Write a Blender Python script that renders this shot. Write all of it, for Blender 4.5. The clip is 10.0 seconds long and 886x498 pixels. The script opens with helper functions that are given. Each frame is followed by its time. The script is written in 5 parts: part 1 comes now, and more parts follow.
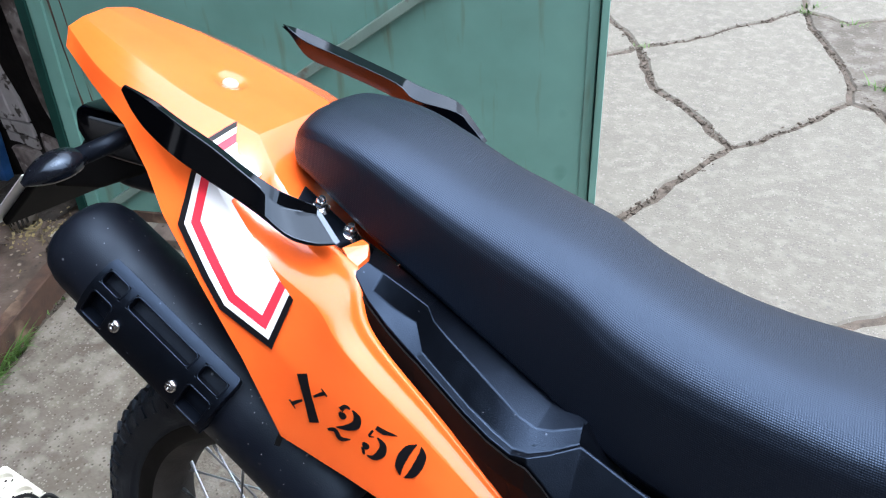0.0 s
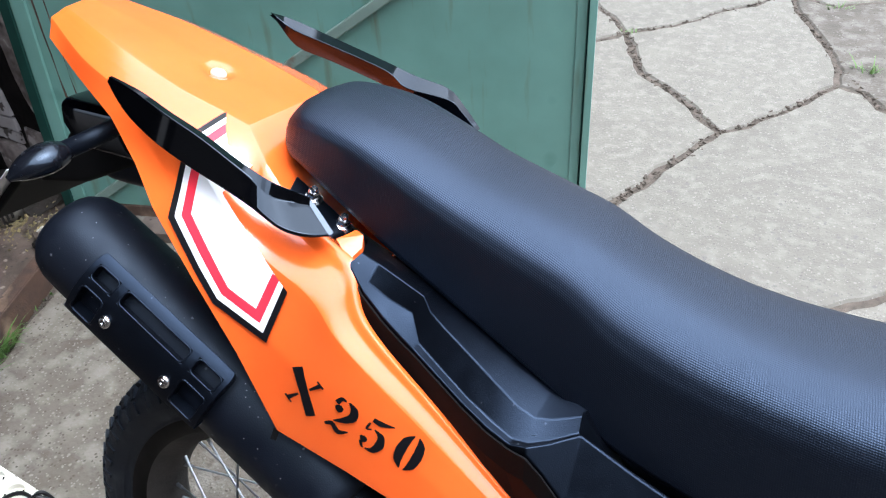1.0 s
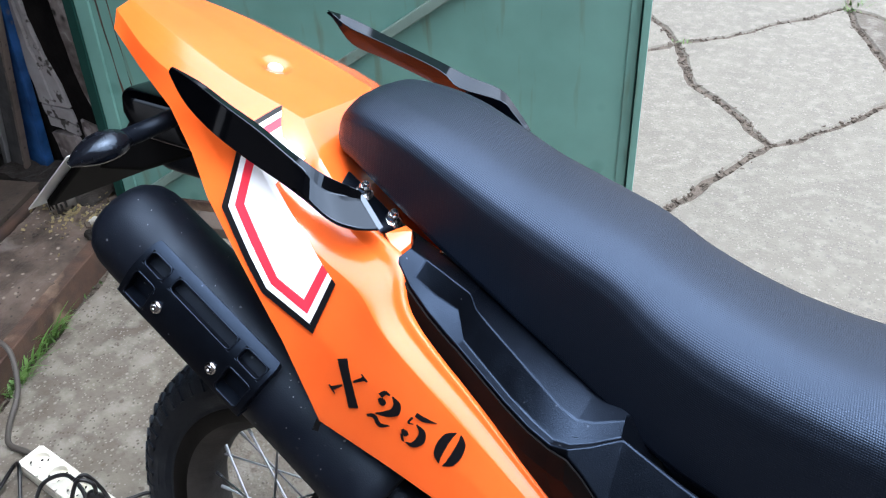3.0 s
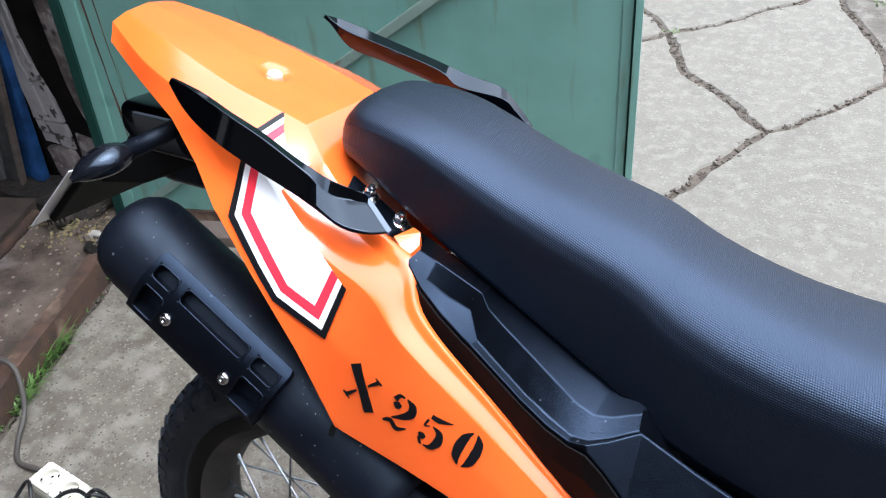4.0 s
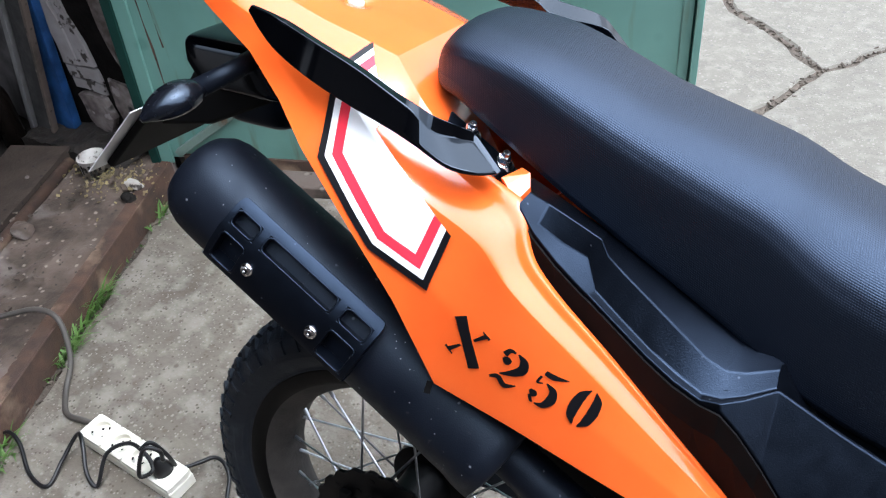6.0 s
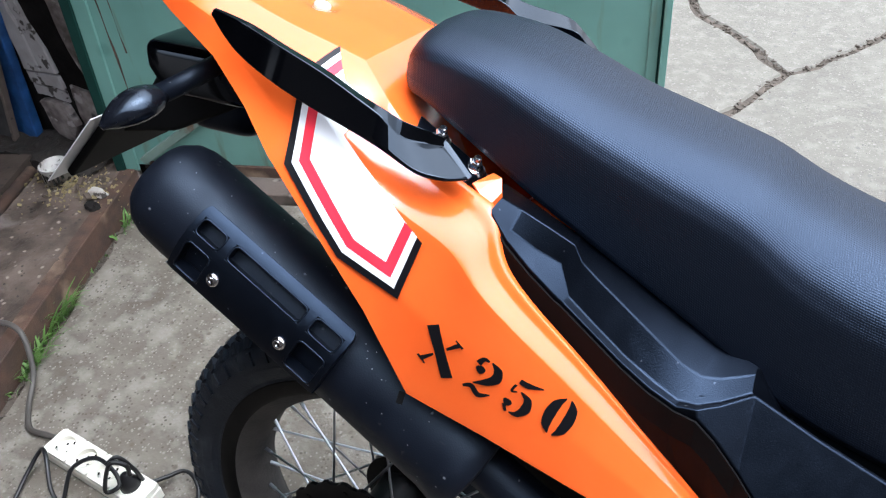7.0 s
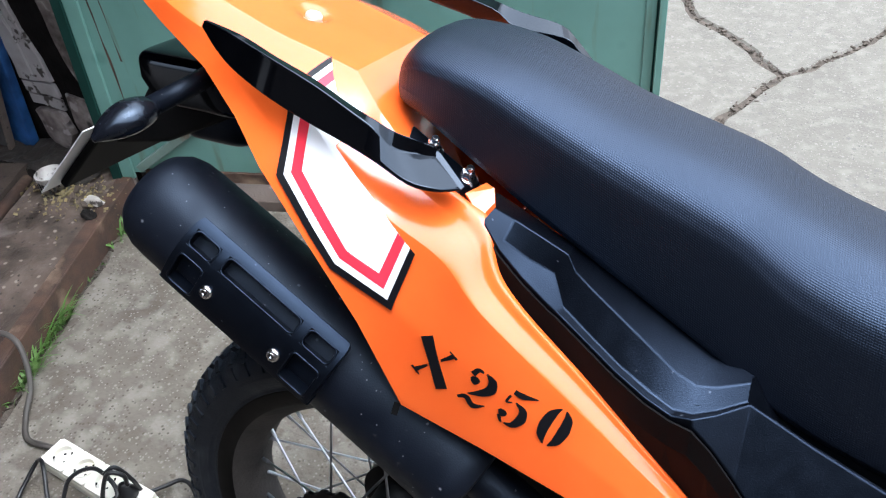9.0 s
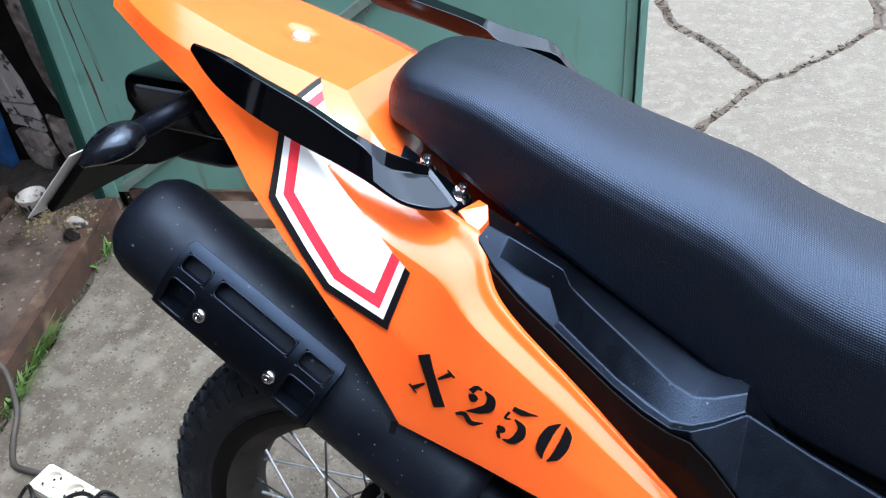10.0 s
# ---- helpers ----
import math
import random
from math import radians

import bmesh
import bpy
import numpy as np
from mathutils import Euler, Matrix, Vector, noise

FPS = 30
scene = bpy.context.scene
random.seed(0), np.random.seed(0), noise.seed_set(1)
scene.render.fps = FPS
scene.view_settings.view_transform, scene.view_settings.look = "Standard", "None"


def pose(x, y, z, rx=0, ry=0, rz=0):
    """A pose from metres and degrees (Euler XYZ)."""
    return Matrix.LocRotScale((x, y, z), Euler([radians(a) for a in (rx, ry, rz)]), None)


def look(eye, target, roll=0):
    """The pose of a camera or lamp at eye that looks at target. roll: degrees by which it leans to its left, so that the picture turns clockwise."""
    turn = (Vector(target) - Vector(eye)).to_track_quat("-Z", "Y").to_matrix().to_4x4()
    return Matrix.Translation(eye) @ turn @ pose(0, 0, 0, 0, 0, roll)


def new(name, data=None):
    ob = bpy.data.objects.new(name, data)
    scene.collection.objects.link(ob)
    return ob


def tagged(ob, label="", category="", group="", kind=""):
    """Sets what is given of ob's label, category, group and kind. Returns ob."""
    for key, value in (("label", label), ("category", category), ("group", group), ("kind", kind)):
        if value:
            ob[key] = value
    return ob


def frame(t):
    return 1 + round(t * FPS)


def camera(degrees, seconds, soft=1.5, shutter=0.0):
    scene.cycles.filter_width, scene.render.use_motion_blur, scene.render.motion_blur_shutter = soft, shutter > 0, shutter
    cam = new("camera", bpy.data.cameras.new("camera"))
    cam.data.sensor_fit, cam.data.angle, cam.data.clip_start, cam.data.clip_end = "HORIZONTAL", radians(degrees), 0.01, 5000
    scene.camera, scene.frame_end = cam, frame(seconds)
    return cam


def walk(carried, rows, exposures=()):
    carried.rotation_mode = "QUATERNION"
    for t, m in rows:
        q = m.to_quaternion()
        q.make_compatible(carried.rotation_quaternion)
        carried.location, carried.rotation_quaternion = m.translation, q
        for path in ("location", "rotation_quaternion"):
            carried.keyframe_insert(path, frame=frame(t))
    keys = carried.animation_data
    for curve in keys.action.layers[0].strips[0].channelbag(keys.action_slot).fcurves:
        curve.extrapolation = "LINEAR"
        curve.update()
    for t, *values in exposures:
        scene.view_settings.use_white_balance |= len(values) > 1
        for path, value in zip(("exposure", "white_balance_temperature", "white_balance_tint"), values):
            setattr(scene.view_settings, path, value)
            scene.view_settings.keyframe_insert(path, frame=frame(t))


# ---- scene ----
cam = camera(56.26, 10.0, soft=1.2)
# seconds, eye, yaw to the left of +y, pitch, roll
ROWS = [
    (0, 0.5473, -0.4167, 1.3706, 29.46, -37.04, -3.19),
    (0.5, 0.5372, -0.4166, 1.3669, 28.87, -37.21, -3.11),
    (1, 0.5380, -0.4130, 1.3659, 28.51, -37.86, -3.51),
    (1.5, 0.5421, -0.4146, 1.3638, 30.21, -38.40, -4.54),
    (2, 0.5442, -0.4208, 1.3604, 33.37, -37.64, -4.97),
    (2.5, 0.5465, -0.4226, 1.3646, 33.60, -37.21, -5.01),
    (2.7, 0.5424, -0.4254, 1.3624, 32.79, -37.09, -3.84),
    (3.8, 0.5238, -0.4150, 1.3613, 30.30, -37.37, -4.19),
    (4, 0.5229, -0.4266, 1.3624, 31.63, -37.34, -5.59),
    (4.5, 0.4903, -0.4174, 1.3486, 32.08, -38.48, -3.68),
    (5, 0.4715, -0.4274, 1.3502, 36.32, -38.47, -5.88),
    (5.5, 0.4542, -0.4427, 1.3372, 33.50, -37.69, -3.17),
    (6, 0.4248, -0.4252, 1.3265, 33.42, -40.77, -7.07),
    (6.2, 0.4185, -0.4292, 1.3230, 31.09, -39.70, -4.31),
    (7.3, 0.4191, -0.4120, 1.3189, 30.69, -40.87, -6.40),
    (7.5, 0.4204, -0.4137, 1.3201, 30.94, -40.77, -6.07),
    (8, 0.4206, -0.4110, 1.3215, 30.97, -40.59, -6.44),
    (8.5, 0.4220, -0.4101, 1.3227, 30.84, -40.37, -6.52),
    (9, 0.4205, -0.4072, 1.3219, 30.65, -40.48, -6.49),
    (9.5, 0.4174, -0.4072, 1.3243, 30.00, -40.31, -6.53),
    (10, 0.4108, -0.4071, 1.3282, 29.05, -39.95, -6.89),
]
walk(cam, [(t, pose(x, y, z, 90 + pitch, 0, yaw) @ pose(0, 0, 0, 0, 0, roll)) for t, x, y, z, yaw, pitch, roll in ROWS],
     [(0.0, 1.78, 5850, 10), (10.0, 1.78, 5850, 10)])

# ---- light: an overcast sky, wide soft sun ----
world = bpy.data.worlds.new("overcast_sky")
scene.world = world
world.use_nodes = True
wn = world.node_tree
sky = wn.nodes.new("ShaderNodeTexSky")
sky.sky_type, sky.sun_disc = "NISHITA", False
SUN_EL, SUN_AZ = radians(74), radians(85)
sky.sun_elevation, sky.sun_rotation, sky.air_density, sky.dust_density = SUN_EL, SUN_AZ, 1.0, 5.0
soft_sky = wn.nodes.new("ShaderNodeHueSaturation")
soft_sky.inputs["Saturation"].default_value = 0.15
wn.links.new(sky.outputs[0], soft_sky.inputs["Color"])
wn.links.new(soft_sky.outputs[0], wn.nodes["Background"].inputs["Color"])
wn.nodes["Background"].inputs["Strength"].default_value = 0.15
sun = new("sun", bpy.data.lights.new("sun", "SUN"))
sun.data.energy, sun.data.angle, sun.data.color = 1.5, radians(110), (0.92, 0.965, 1.0)
sun.matrix_world = look((4 * math.sin(SUN_AZ) * math.cos(SUN_EL), 4 * math.cos(SUN_AZ) * math.cos(SUN_EL), 4 * math.sin(SUN_EL)), (0, 0, 0))


# ---- materials ----
def material(name, base, rough=0.5, metal=0.0, dark=None, scale=20.0, amount=0.5, grain=0.0, grain_scale=300.0, rough_var=0.0, coat=0.0, stain=None, stain_scale=3.0, stain_at=(0.55, 0.7), random_piece=0.0, specular=0.5, specks=(), sheen=(1.0, 1.0, 1.0), coat_ior=1.5, streak=None):
    """Principled surface: base mixed with dark by noise, a second colour as larger stains, fine relief."""
    m = bpy.data.materials.new(name)
    m.use_nodes = True
    nt = m.node_tree
    b = nt.nodes["Principled BSDF"]
    b.inputs["Roughness"].default_value, b.inputs["Metallic"].default_value = rough, metal
    b.inputs["Coat Weight"].default_value, b.inputs["Coat Roughness"].default_value = coat, 0.13
    b.inputs["Specular IOR Level"].default_value = specular
    b.inputs["Specular Tint"].default_value = (*sheen, 1)
    b.inputs["Coat IOR"].default_value = coat_ior
    tc = nt.nodes.new("ShaderNodeTexCoord")

    def ramped(sc, lo, hi, detail=6.0, stretch=None):
        n = nt.nodes.new("ShaderNodeTexNoise")
        n.inputs["Scale"].default_value, n.inputs["Detail"].default_value = sc, detail
        if stretch:
            mp = nt.nodes.new("ShaderNodeMapping")
            mp.inputs["Scale"].default_value = stretch
            nt.links.new(tc.outputs["Object"], mp.inputs["Vector"])
            nt.links.new(mp.outputs[0], n.inputs["Vector"])
        else:
            nt.links.new(tc.outputs["Object"], n.inputs["Vector"])
        r = nt.nodes.new("ShaderNodeMapRange")
        r.inputs["From Min"].default_value, r.inputs["From Max"].default_value = lo, hi
        nt.links.new(n.outputs["Fac"], r.inputs["Value"])
        return r.outputs[0]

    def mixed(fac, a, c):
        x = nt.nodes.new("ShaderNodeMix")
        x.data_type = "RGBA"
        nt.links.new(fac, x.inputs["Factor"])
        for socket, value in ((x.inputs["A"], a), (x.inputs["B"], c)):
            if isinstance(value, tuple):
                socket.default_value = (*value, 1)
            else:
                nt.links.new(value, socket)
        return x.outputs["Result"]

    colour = base
    if dark:
        colour = mixed(ramped(scale, 0.5 - amount / 2, 0.5 + amount / 2), base, dark)
    if stain:
        colour = mixed(ramped(stain_scale, *stain_at, 6.0, streak), colour, stain)
    for size, keep, tint in specks:
        cells = nt.nodes.new("ShaderNodeTexVoronoi")
        cells.inputs["Scale"].default_value = 1 / size
        nt.links.new(tc.outputs["Object"], cells.inputs["Vector"])
        pick = nt.nodes.new("ShaderNodeSeparateColor")
        nt.links.new(cells.outputs["Color"], pick.inputs[0])
        some = nt.nodes.new("ShaderNodeMath")
        some.operation = "LESS_THAN"
        some.inputs[1].default_value = keep
        nt.links.new(pick.outputs[0], some.inputs[0])
        near = nt.nodes.new("ShaderNodeMapRange")
        near.inputs["From Min"].default_value, near.inputs["From Max"].default_value = 0.45, 0.20
        nt.links.new(cells.outputs["Distance"], near.inputs["Value"])
        both = nt.nodes.new("ShaderNodeMath")
        both.operation = "MULTIPLY"
        nt.links.new(some.outputs[0], both.inputs[0])
        nt.links.new(near.outputs[0], both.inputs[1])
        colour = mixed(both.outputs[0], colour, tint)
    if random_piece:
        info = nt.nodes.new("ShaderNodeObjectInfo")
        hsv = nt.nodes.new("ShaderNodeHueSaturation")
        r = nt.nodes.new("ShaderNodeMapRange")
        r.inputs["To Min"].default_value, r.inputs["To Max"].default_value = 1 - random_piece, 1 + random_piece
        nt.links.new(info.outputs["Random"], r.inputs["Value"])
        nt.links.new(r.outputs[0], hsv.inputs["Value"])
        if isinstance(colour, tuple):
            hsv.inputs["Color"].default_value = (*colour, 1)
        else:
            nt.links.new(colour, hsv.inputs["Color"])
        colour = hsv.outputs[0]
    if isinstance(colour, tuple):
        b.inputs["Base Color"].default_value = (*colour, 1)
    else:
        nt.links.new(colour, b.inputs["Base Color"])
    if rough_var:
        r = nt.nodes.new("ShaderNodeMapRange")
        r.inputs["To Min"].default_value, r.inputs["To Max"].default_value = rough - rough_var, rough + rough_var
        nt.links.new(ramped(scale * 2, 0.3, 0.7), r.inputs["Value"])
        nt.links.new(r.outputs[0], b.inputs["Roughness"])
    if grain:
        bump = nt.nodes.new("ShaderNodeBump")
        bump.inputs["Strength"].default_value, bump.inputs["Distance"].default_value = grain, 0.002
        nt.links.new(ramped(grain_scale, 0.2, 0.8, 8.0), bump.inputs["Height"])
        nt.links.new(bump.outputs[0], b.inputs["Normal"])
    return m


ORANGE = material("orange_plastic", (0.93, 0.142, 0.022), 0.22, dark=(0.91, 0.120, 0.016), scale=14, grain=0.03, grain_scale=120, coat=1.0, coat_ior=1.5, specular=0.3)
BLACK = material("black_plastic", (0.0007, 0.0008, 0.0014), 0.34, dark=(0.0011, 0.0013, 0.0022), scale=40, grain=0.10, grain_scale=900, rough_var=0.05, specular=0.42, sheen=(0.44, 0.63, 1.0), specks=((0.003, 0.0022, (0.07, 0.08, 0.10)),))
GLOSS = material("black_gloss_paint", (0.0003, 0.0004, 0.0010), 0.09, specular=0.6, dark=(0.0006, 0.0007, 0.0014), scale=60, sheen=(0.66, 0.80, 1.0))
MUFF = material("black_heat_paint", (0.0020, 0.0027, 0.0058), 0.52, dark=(0.0034, 0.0043, 0.0085), specular=0.40, scale=25, grain=0.1, grain_scale=700, rough_var=0.08, stain=(0.05, 0.05, 0.055), stain_scale=90, stain_at=(0.70, 0.8), sheen=(0.60, 0.76, 1.0), specks=((0.0042, 0.010, (0.12, 0.13, 0.15)), (0.0018, 0.006, (0.25, 0.26, 0.28))))
# Dull near-black; stands for shade in the side-cover gap and plate holder.
PIT = material("dark_void", (0.0016, 0.0016, 0.002), 0.7, dark=(0.004, 0.004, 0.0045), scale=30, specular=0.12)
RUBBER = material("tyre_rubber", (0.0060, 0.0076, 0.0115), 0.50, dark=(0.013, 0.0155, 0.021), scale=35, grain=0.25, grain_scale=400, specular=0.3, sheen=(0.6, 0.76, 1.0), stain=(0.034, 0.037, 0.043), stain_scale=20, stain_at=(0.54, 0.72))
RIM = material("black_rim", (0.0012, 0.0013, 0.0017), 0.42, dark=(0.003, 0.003, 0.0036), scale=16, amount=0.3, rough_var=0.1, specular=0.11)
RIM_DUST = material("dusty_rim", (0.034, 0.031, 0.030), 0.7, dark=(0.014, 0.013, 0.013), scale=22, amount=0.35, grain=0.3, grain_scale=250, stain=(0.060, 0.053, 0.048), stain_scale=9, stain_at=(0.52, 0.70))
CHROME = material("bright_steel", (0.72, 0.73, 0.75), 0.18, 1.0, dark=(0.5, 0.5, 0.52), scale=80)
SIGNAL = material("satin_black_plastic", (0.003, 0.0036, 0.006), 0.24, dark=(0.006, 0.0066, 0.009), scale=50, specular=0.6, rough_var=0.06, sheen=(0.60, 0.76, 1.0))
ZINC = material("dull_zinc", (0.85, 0.83, 0.82), 0.45, 0.6, dark=(0.75, 0.72, 0.70), scale=60)
SPOKE = material("zinc_spoke", (0.62, 0.66, 0.72), 0.3, 1.0, dark=(0.4, 0.42, 0.45), scale=60)
WHITE_DECAL = material("white_decal", (0.82, 0.82, 0.84), 0.3, dark=(0.78, 0.78, 0.8), scale=30, coat=0.3)
RED_DECAL = material("red_decal", (0.80, 0.035, 0.065), 0.34, dark=(0.74, 0.03, 0.055), scale=30, specular=0.35)
BLACK_DECAL = material("black_decal", (0.004, 0.004, 0.006), 0.32, dark=(0.007, 0.007, 0.009), scale=30, specular=0.3)
CONCRETE = material("concrete", (0.145, 0.134, 0.111), 0.9, dark=(0.116, 0.106, 0.088), scale=7, amount=0.45, grain=0.9, grain_scale=140, stain=(0.165, 0.153, 0.130), stain_scale=24, stain_at=(0.48, 0.66), random_piece=0.05,
                    specks=((0.012, 0.12, (0.190, 0.178, 0.155)), (0.007, 0.16, (0.098, 0.090, 0.078)), (0.020, 0.10, (0.116, 0.108, 0.094)), (0.005, 0.18, (0.205, 0.193, 0.170))))
OLD_CONCRETE = material("old_gritty_concrete", (0.165, 0.144, 0.117), 0.92, dark=(0.092, 0.077, 0.059), scale=9, amount=0.40, grain=1.0, grain_scale=90, stain=(0.208, 0.188, 0.160), stain_scale=16, stain_at=(0.48, 0.66),
                        specks=((0.011, 0.13, (0.215, 0.196, 0.170)), (0.008, 0.20, (0.080, 0.067, 0.050)), (0.017, 0.12, (0.104, 0.087, 0.066)), (0.006, 0.20, (0.225, 0.207, 0.182))))
STAINED_CONCRETE = material("stained_concrete", (0.098, 0.086, 0.071), 0.92, dark=(0.060, 0.051, 0.040), scale=9, amount=0.40, grain=1.0, grain_scale=90, stain=(0.135, 0.122, 0.104), stain_scale=16, stain_at=(0.48, 0.66),
                            specks=((0.011, 0.13, (0.150, 0.137, 0.119)), (0.008, 0.20, (0.055, 0.046, 0.036))))
SOIL = material("crack_soil", (0.105, 0.084, 0.066), 0.95, dark=(0.040, 0.031, 0.023), scale=42, grain=1.0, grain_scale=200)
BRACE = material("grey_green_brace", (0.175, 0.245, 0.215), 0.5, dark=(0.110, 0.160, 0.140), scale=12, grain=0.15, stain=(0.10, 0.07, 0.045), stain_scale=25, stain_at=(0.60, 0.72))
GREEN = material("green_gate_paint", (0.150, 0.300, 0.262), 0.42, dark=(0.104, 0.218, 0.188), scale=4, amount=0.4, grain=0.08, grain_scale=60, rough_var=0.1, stain=(0.098, 0.109, 0.069), stain_scale=30, stain_at=(0.60, 0.80), streak=(1.0, 1.0, 0.12), specks=((0.05, 0.05, (0.098, 0.218, 0.190)),))
# Far darker green than GREEN, for the hinge stile and the closing seam.
GREEN_EDGE = material("dark_green_steel", (0.006, 0.026, 0.021), 0.5, dark=(0.010, 0.042, 0.034), scale=12, stain=(0.10, 0.06, 0.035), stain_scale=14, stain_at=(0.66, 0.76), grain=0.1, specular=0.15)
RUST = material("rusty_steel", (0.09, 0.047, 0.030), 0.8, dark=(0.035, 0.022, 0.017), scale=22, grain=0.5, grain_scale=200, stain=(0.22, 0.15, 0.10), stain_scale=9, stain_at=(0.55, 0.7))
MUD = material("muddy_threshold", (0.128, 0.095, 0.075), 0.85, dark=(0.032, 0.021, 0.015), scale=11, amount=0.35, grain=1.0, grain_scale=70, stain=(0.190, 0.160, 0.142), stain_scale=5, stain_at=(0.5, 0.6), specks=((0.014, 0.10, (0.24, 0.20, 0.165)), (0.010, 0.15, (0.04, 0.03, 0.024))))
PLANK = material("worn_plank", (0.112, 0.086, 0.071), 0.8, dark=(0.095, 0.070, 0.056), scale=12, grain=0.5, grain_scale=120, stain=(0.045, 0.035, 0.028), stain_scale=8, stain_at=(0.52, 0.66), specks=((0.012, 0.08, (0.03, 0.024, 0.02)), (0.02, 0.05, (0.17, 0.14, 0.12))))
# PLANK with every colour darkened to carry the doorway's shade.
SHADED_PLANK = material("shaded_plank", (0.056, 0.040, 0.030), 0.8, dark=(0.030, 0.020, 0.014), scale=12, grain=0.5, grain_scale=120, stain=(0.022, 0.018, 0.014), stain_scale=8, stain_at=(0.52, 0.66), specks=((0.012, 0.08, (0.015, 0.012, 0.010)), (0.02, 0.05, (0.085, 0.070, 0.060))))
PLASTER = material("peeling_plaster", (0.31, 0.29, 0.295), 0.9, dark=(0.18, 0.16, 0.155), scale=14, amount=0.5, grain=1.0, grain_scale=60, stain=(0.035, 0.028, 0.024), stain_scale=17, stain_at=(0.545, 0.575))
PLASTER_BROWN = material("brown_plaster", (0.22, 0.185, 0.175), 0.9, dark=(0.06, 0.045, 0.04), scale=18, amount=0.3, grain=0.9, grain_scale=90, stain=(0.27, 0.24, 0.23), stain_scale=25, stain_at=(0.58, 0.64), specks=((0.03, 0.12, (0.02, 0.017, 0.015)),))
SHADED_SOIL = material("damp_soil", (0.020, 0.014, 0.010), 0.85, dark=(0.008, 0.006, 0.005), scale=30, grain=1.0, grain_scale=120, stain=(0.05, 0.036, 0.026), stain_scale=24, stain_at=(0.6, 0.72))
BLACK_WALL = material("near_black_wall", (0.0035, 0.003, 0.0032), 0.85, dark=(0.010, 0.0085, 0.008), scale=14, amount=0.4, grain=0.6, grain_scale=90, specular=0.05)
# Only for added walls and eave out of view; dark to dim reflections.
UNSEEN_DARK = material("unseen_dark", (0.07, 0.055, 0.045), 0.85, dark=(0.04, 0.032, 0.028), scale=6, grain=0.4, grain_scale=60)
# Indoor gloom put into a near-black colour; also the crate, clod and can streaks.
DARK = material("interior_gloom_and_black", (0.012, 0.011, 0.010), 0.9, dark=(0.025, 0.022, 0.02), scale=8, specular=0.1)
GREY_BOARD = material("grey_board", (0.040, 0.036, 0.036), 0.8, dark=(0.013, 0.014, 0.014), scale=24, amount=0.35, grain=0.6, grain_scale=90, stain=(0.012, 0.010, 0.010), stain_scale=16, stain_at=(0.50, 0.62), streak=(1.0, 1.0, 0.10))
WIDE_BOARD = material("mottled_grey_board", (0.078, 0.072, 0.074), 0.8, dark=(0.026, 0.023, 0.024), scale=16, amount=0.35, grain=0.5, grain_scale=80, stain=(0.018, 0.016, 0.016), stain_scale=14, stain_at=(0.50, 0.62), streak=(1.0, 1.0, 0.14))
PALE_LATH = material("pale_lath", (0.17, 0.165, 0.165), 0.7, dark=(0.10, 0.097, 0.095), scale=20, grain=0.3, grain_scale=150)
BLUE = material("blue_paint", (0.022, 0.080, 0.23), 0.6, dark=(0.004, 0.013, 0.045), scale=16, amount=0.45, specular=0.2, stain=(0.12, 0.09, 0.08), stain_scale=18, stain_at=(0.62, 0.7), grain=0.3)
WHITE_PLASTIC = material("cream_plastic", (0.72, 0.70, 0.62), 0.45, dark=(0.62, 0.59, 0.50), scale=18, grain=0.1, stain=(0.45, 0.41, 0.34), stain_scale=30, stain_at=(0.66, 0.78))
CABLE_GREY = material("grey_cable", (0.050, 0.044, 0.038), 0.6, dark=(0.075, 0.066, 0.058), scale=30)
CABLE_BLACK = material("black_cable", (0.004, 0.004, 0.005), 0.4, dark=(0.008, 0.008, 0.009), scale=30)
GRASS = material("grass_blades", (0.060, 0.130, 0.022), 0.6, dark=(0.105, 0.190, 0.042), scale=25)
PLATE = material("number_plate_back", (0.74, 0.75, 0.76), 0.45, 0.2, dark=(0.6, 0.61, 0.62), scale=20)
BOTTLE = material("brown_bottle", (0.003, 0.0025, 0.002), 0.2, dark=(0.006, 0.004, 0.003), scale=15, specular=0.25)
LABEL_WHITE = material("grimy_white", (0.48, 0.46, 0.43), 0.7, dark=(0.25, 0.22, 0.19), scale=24, amount=0.3, stain=(0.05, 0.04, 0.035), stain_scale=45, stain_at=(0.56, 0.62))
LABEL_RED = material("red_label", (0.13, 0.022, 0.018), 0.6, dark=(0.25, 0.02, 0.02), scale=30)
CHIPS = material("pale_chips", (0.34, 0.27, 0.12), 0.8, dark=(0.09, 0.07, 0.045), scale=40)


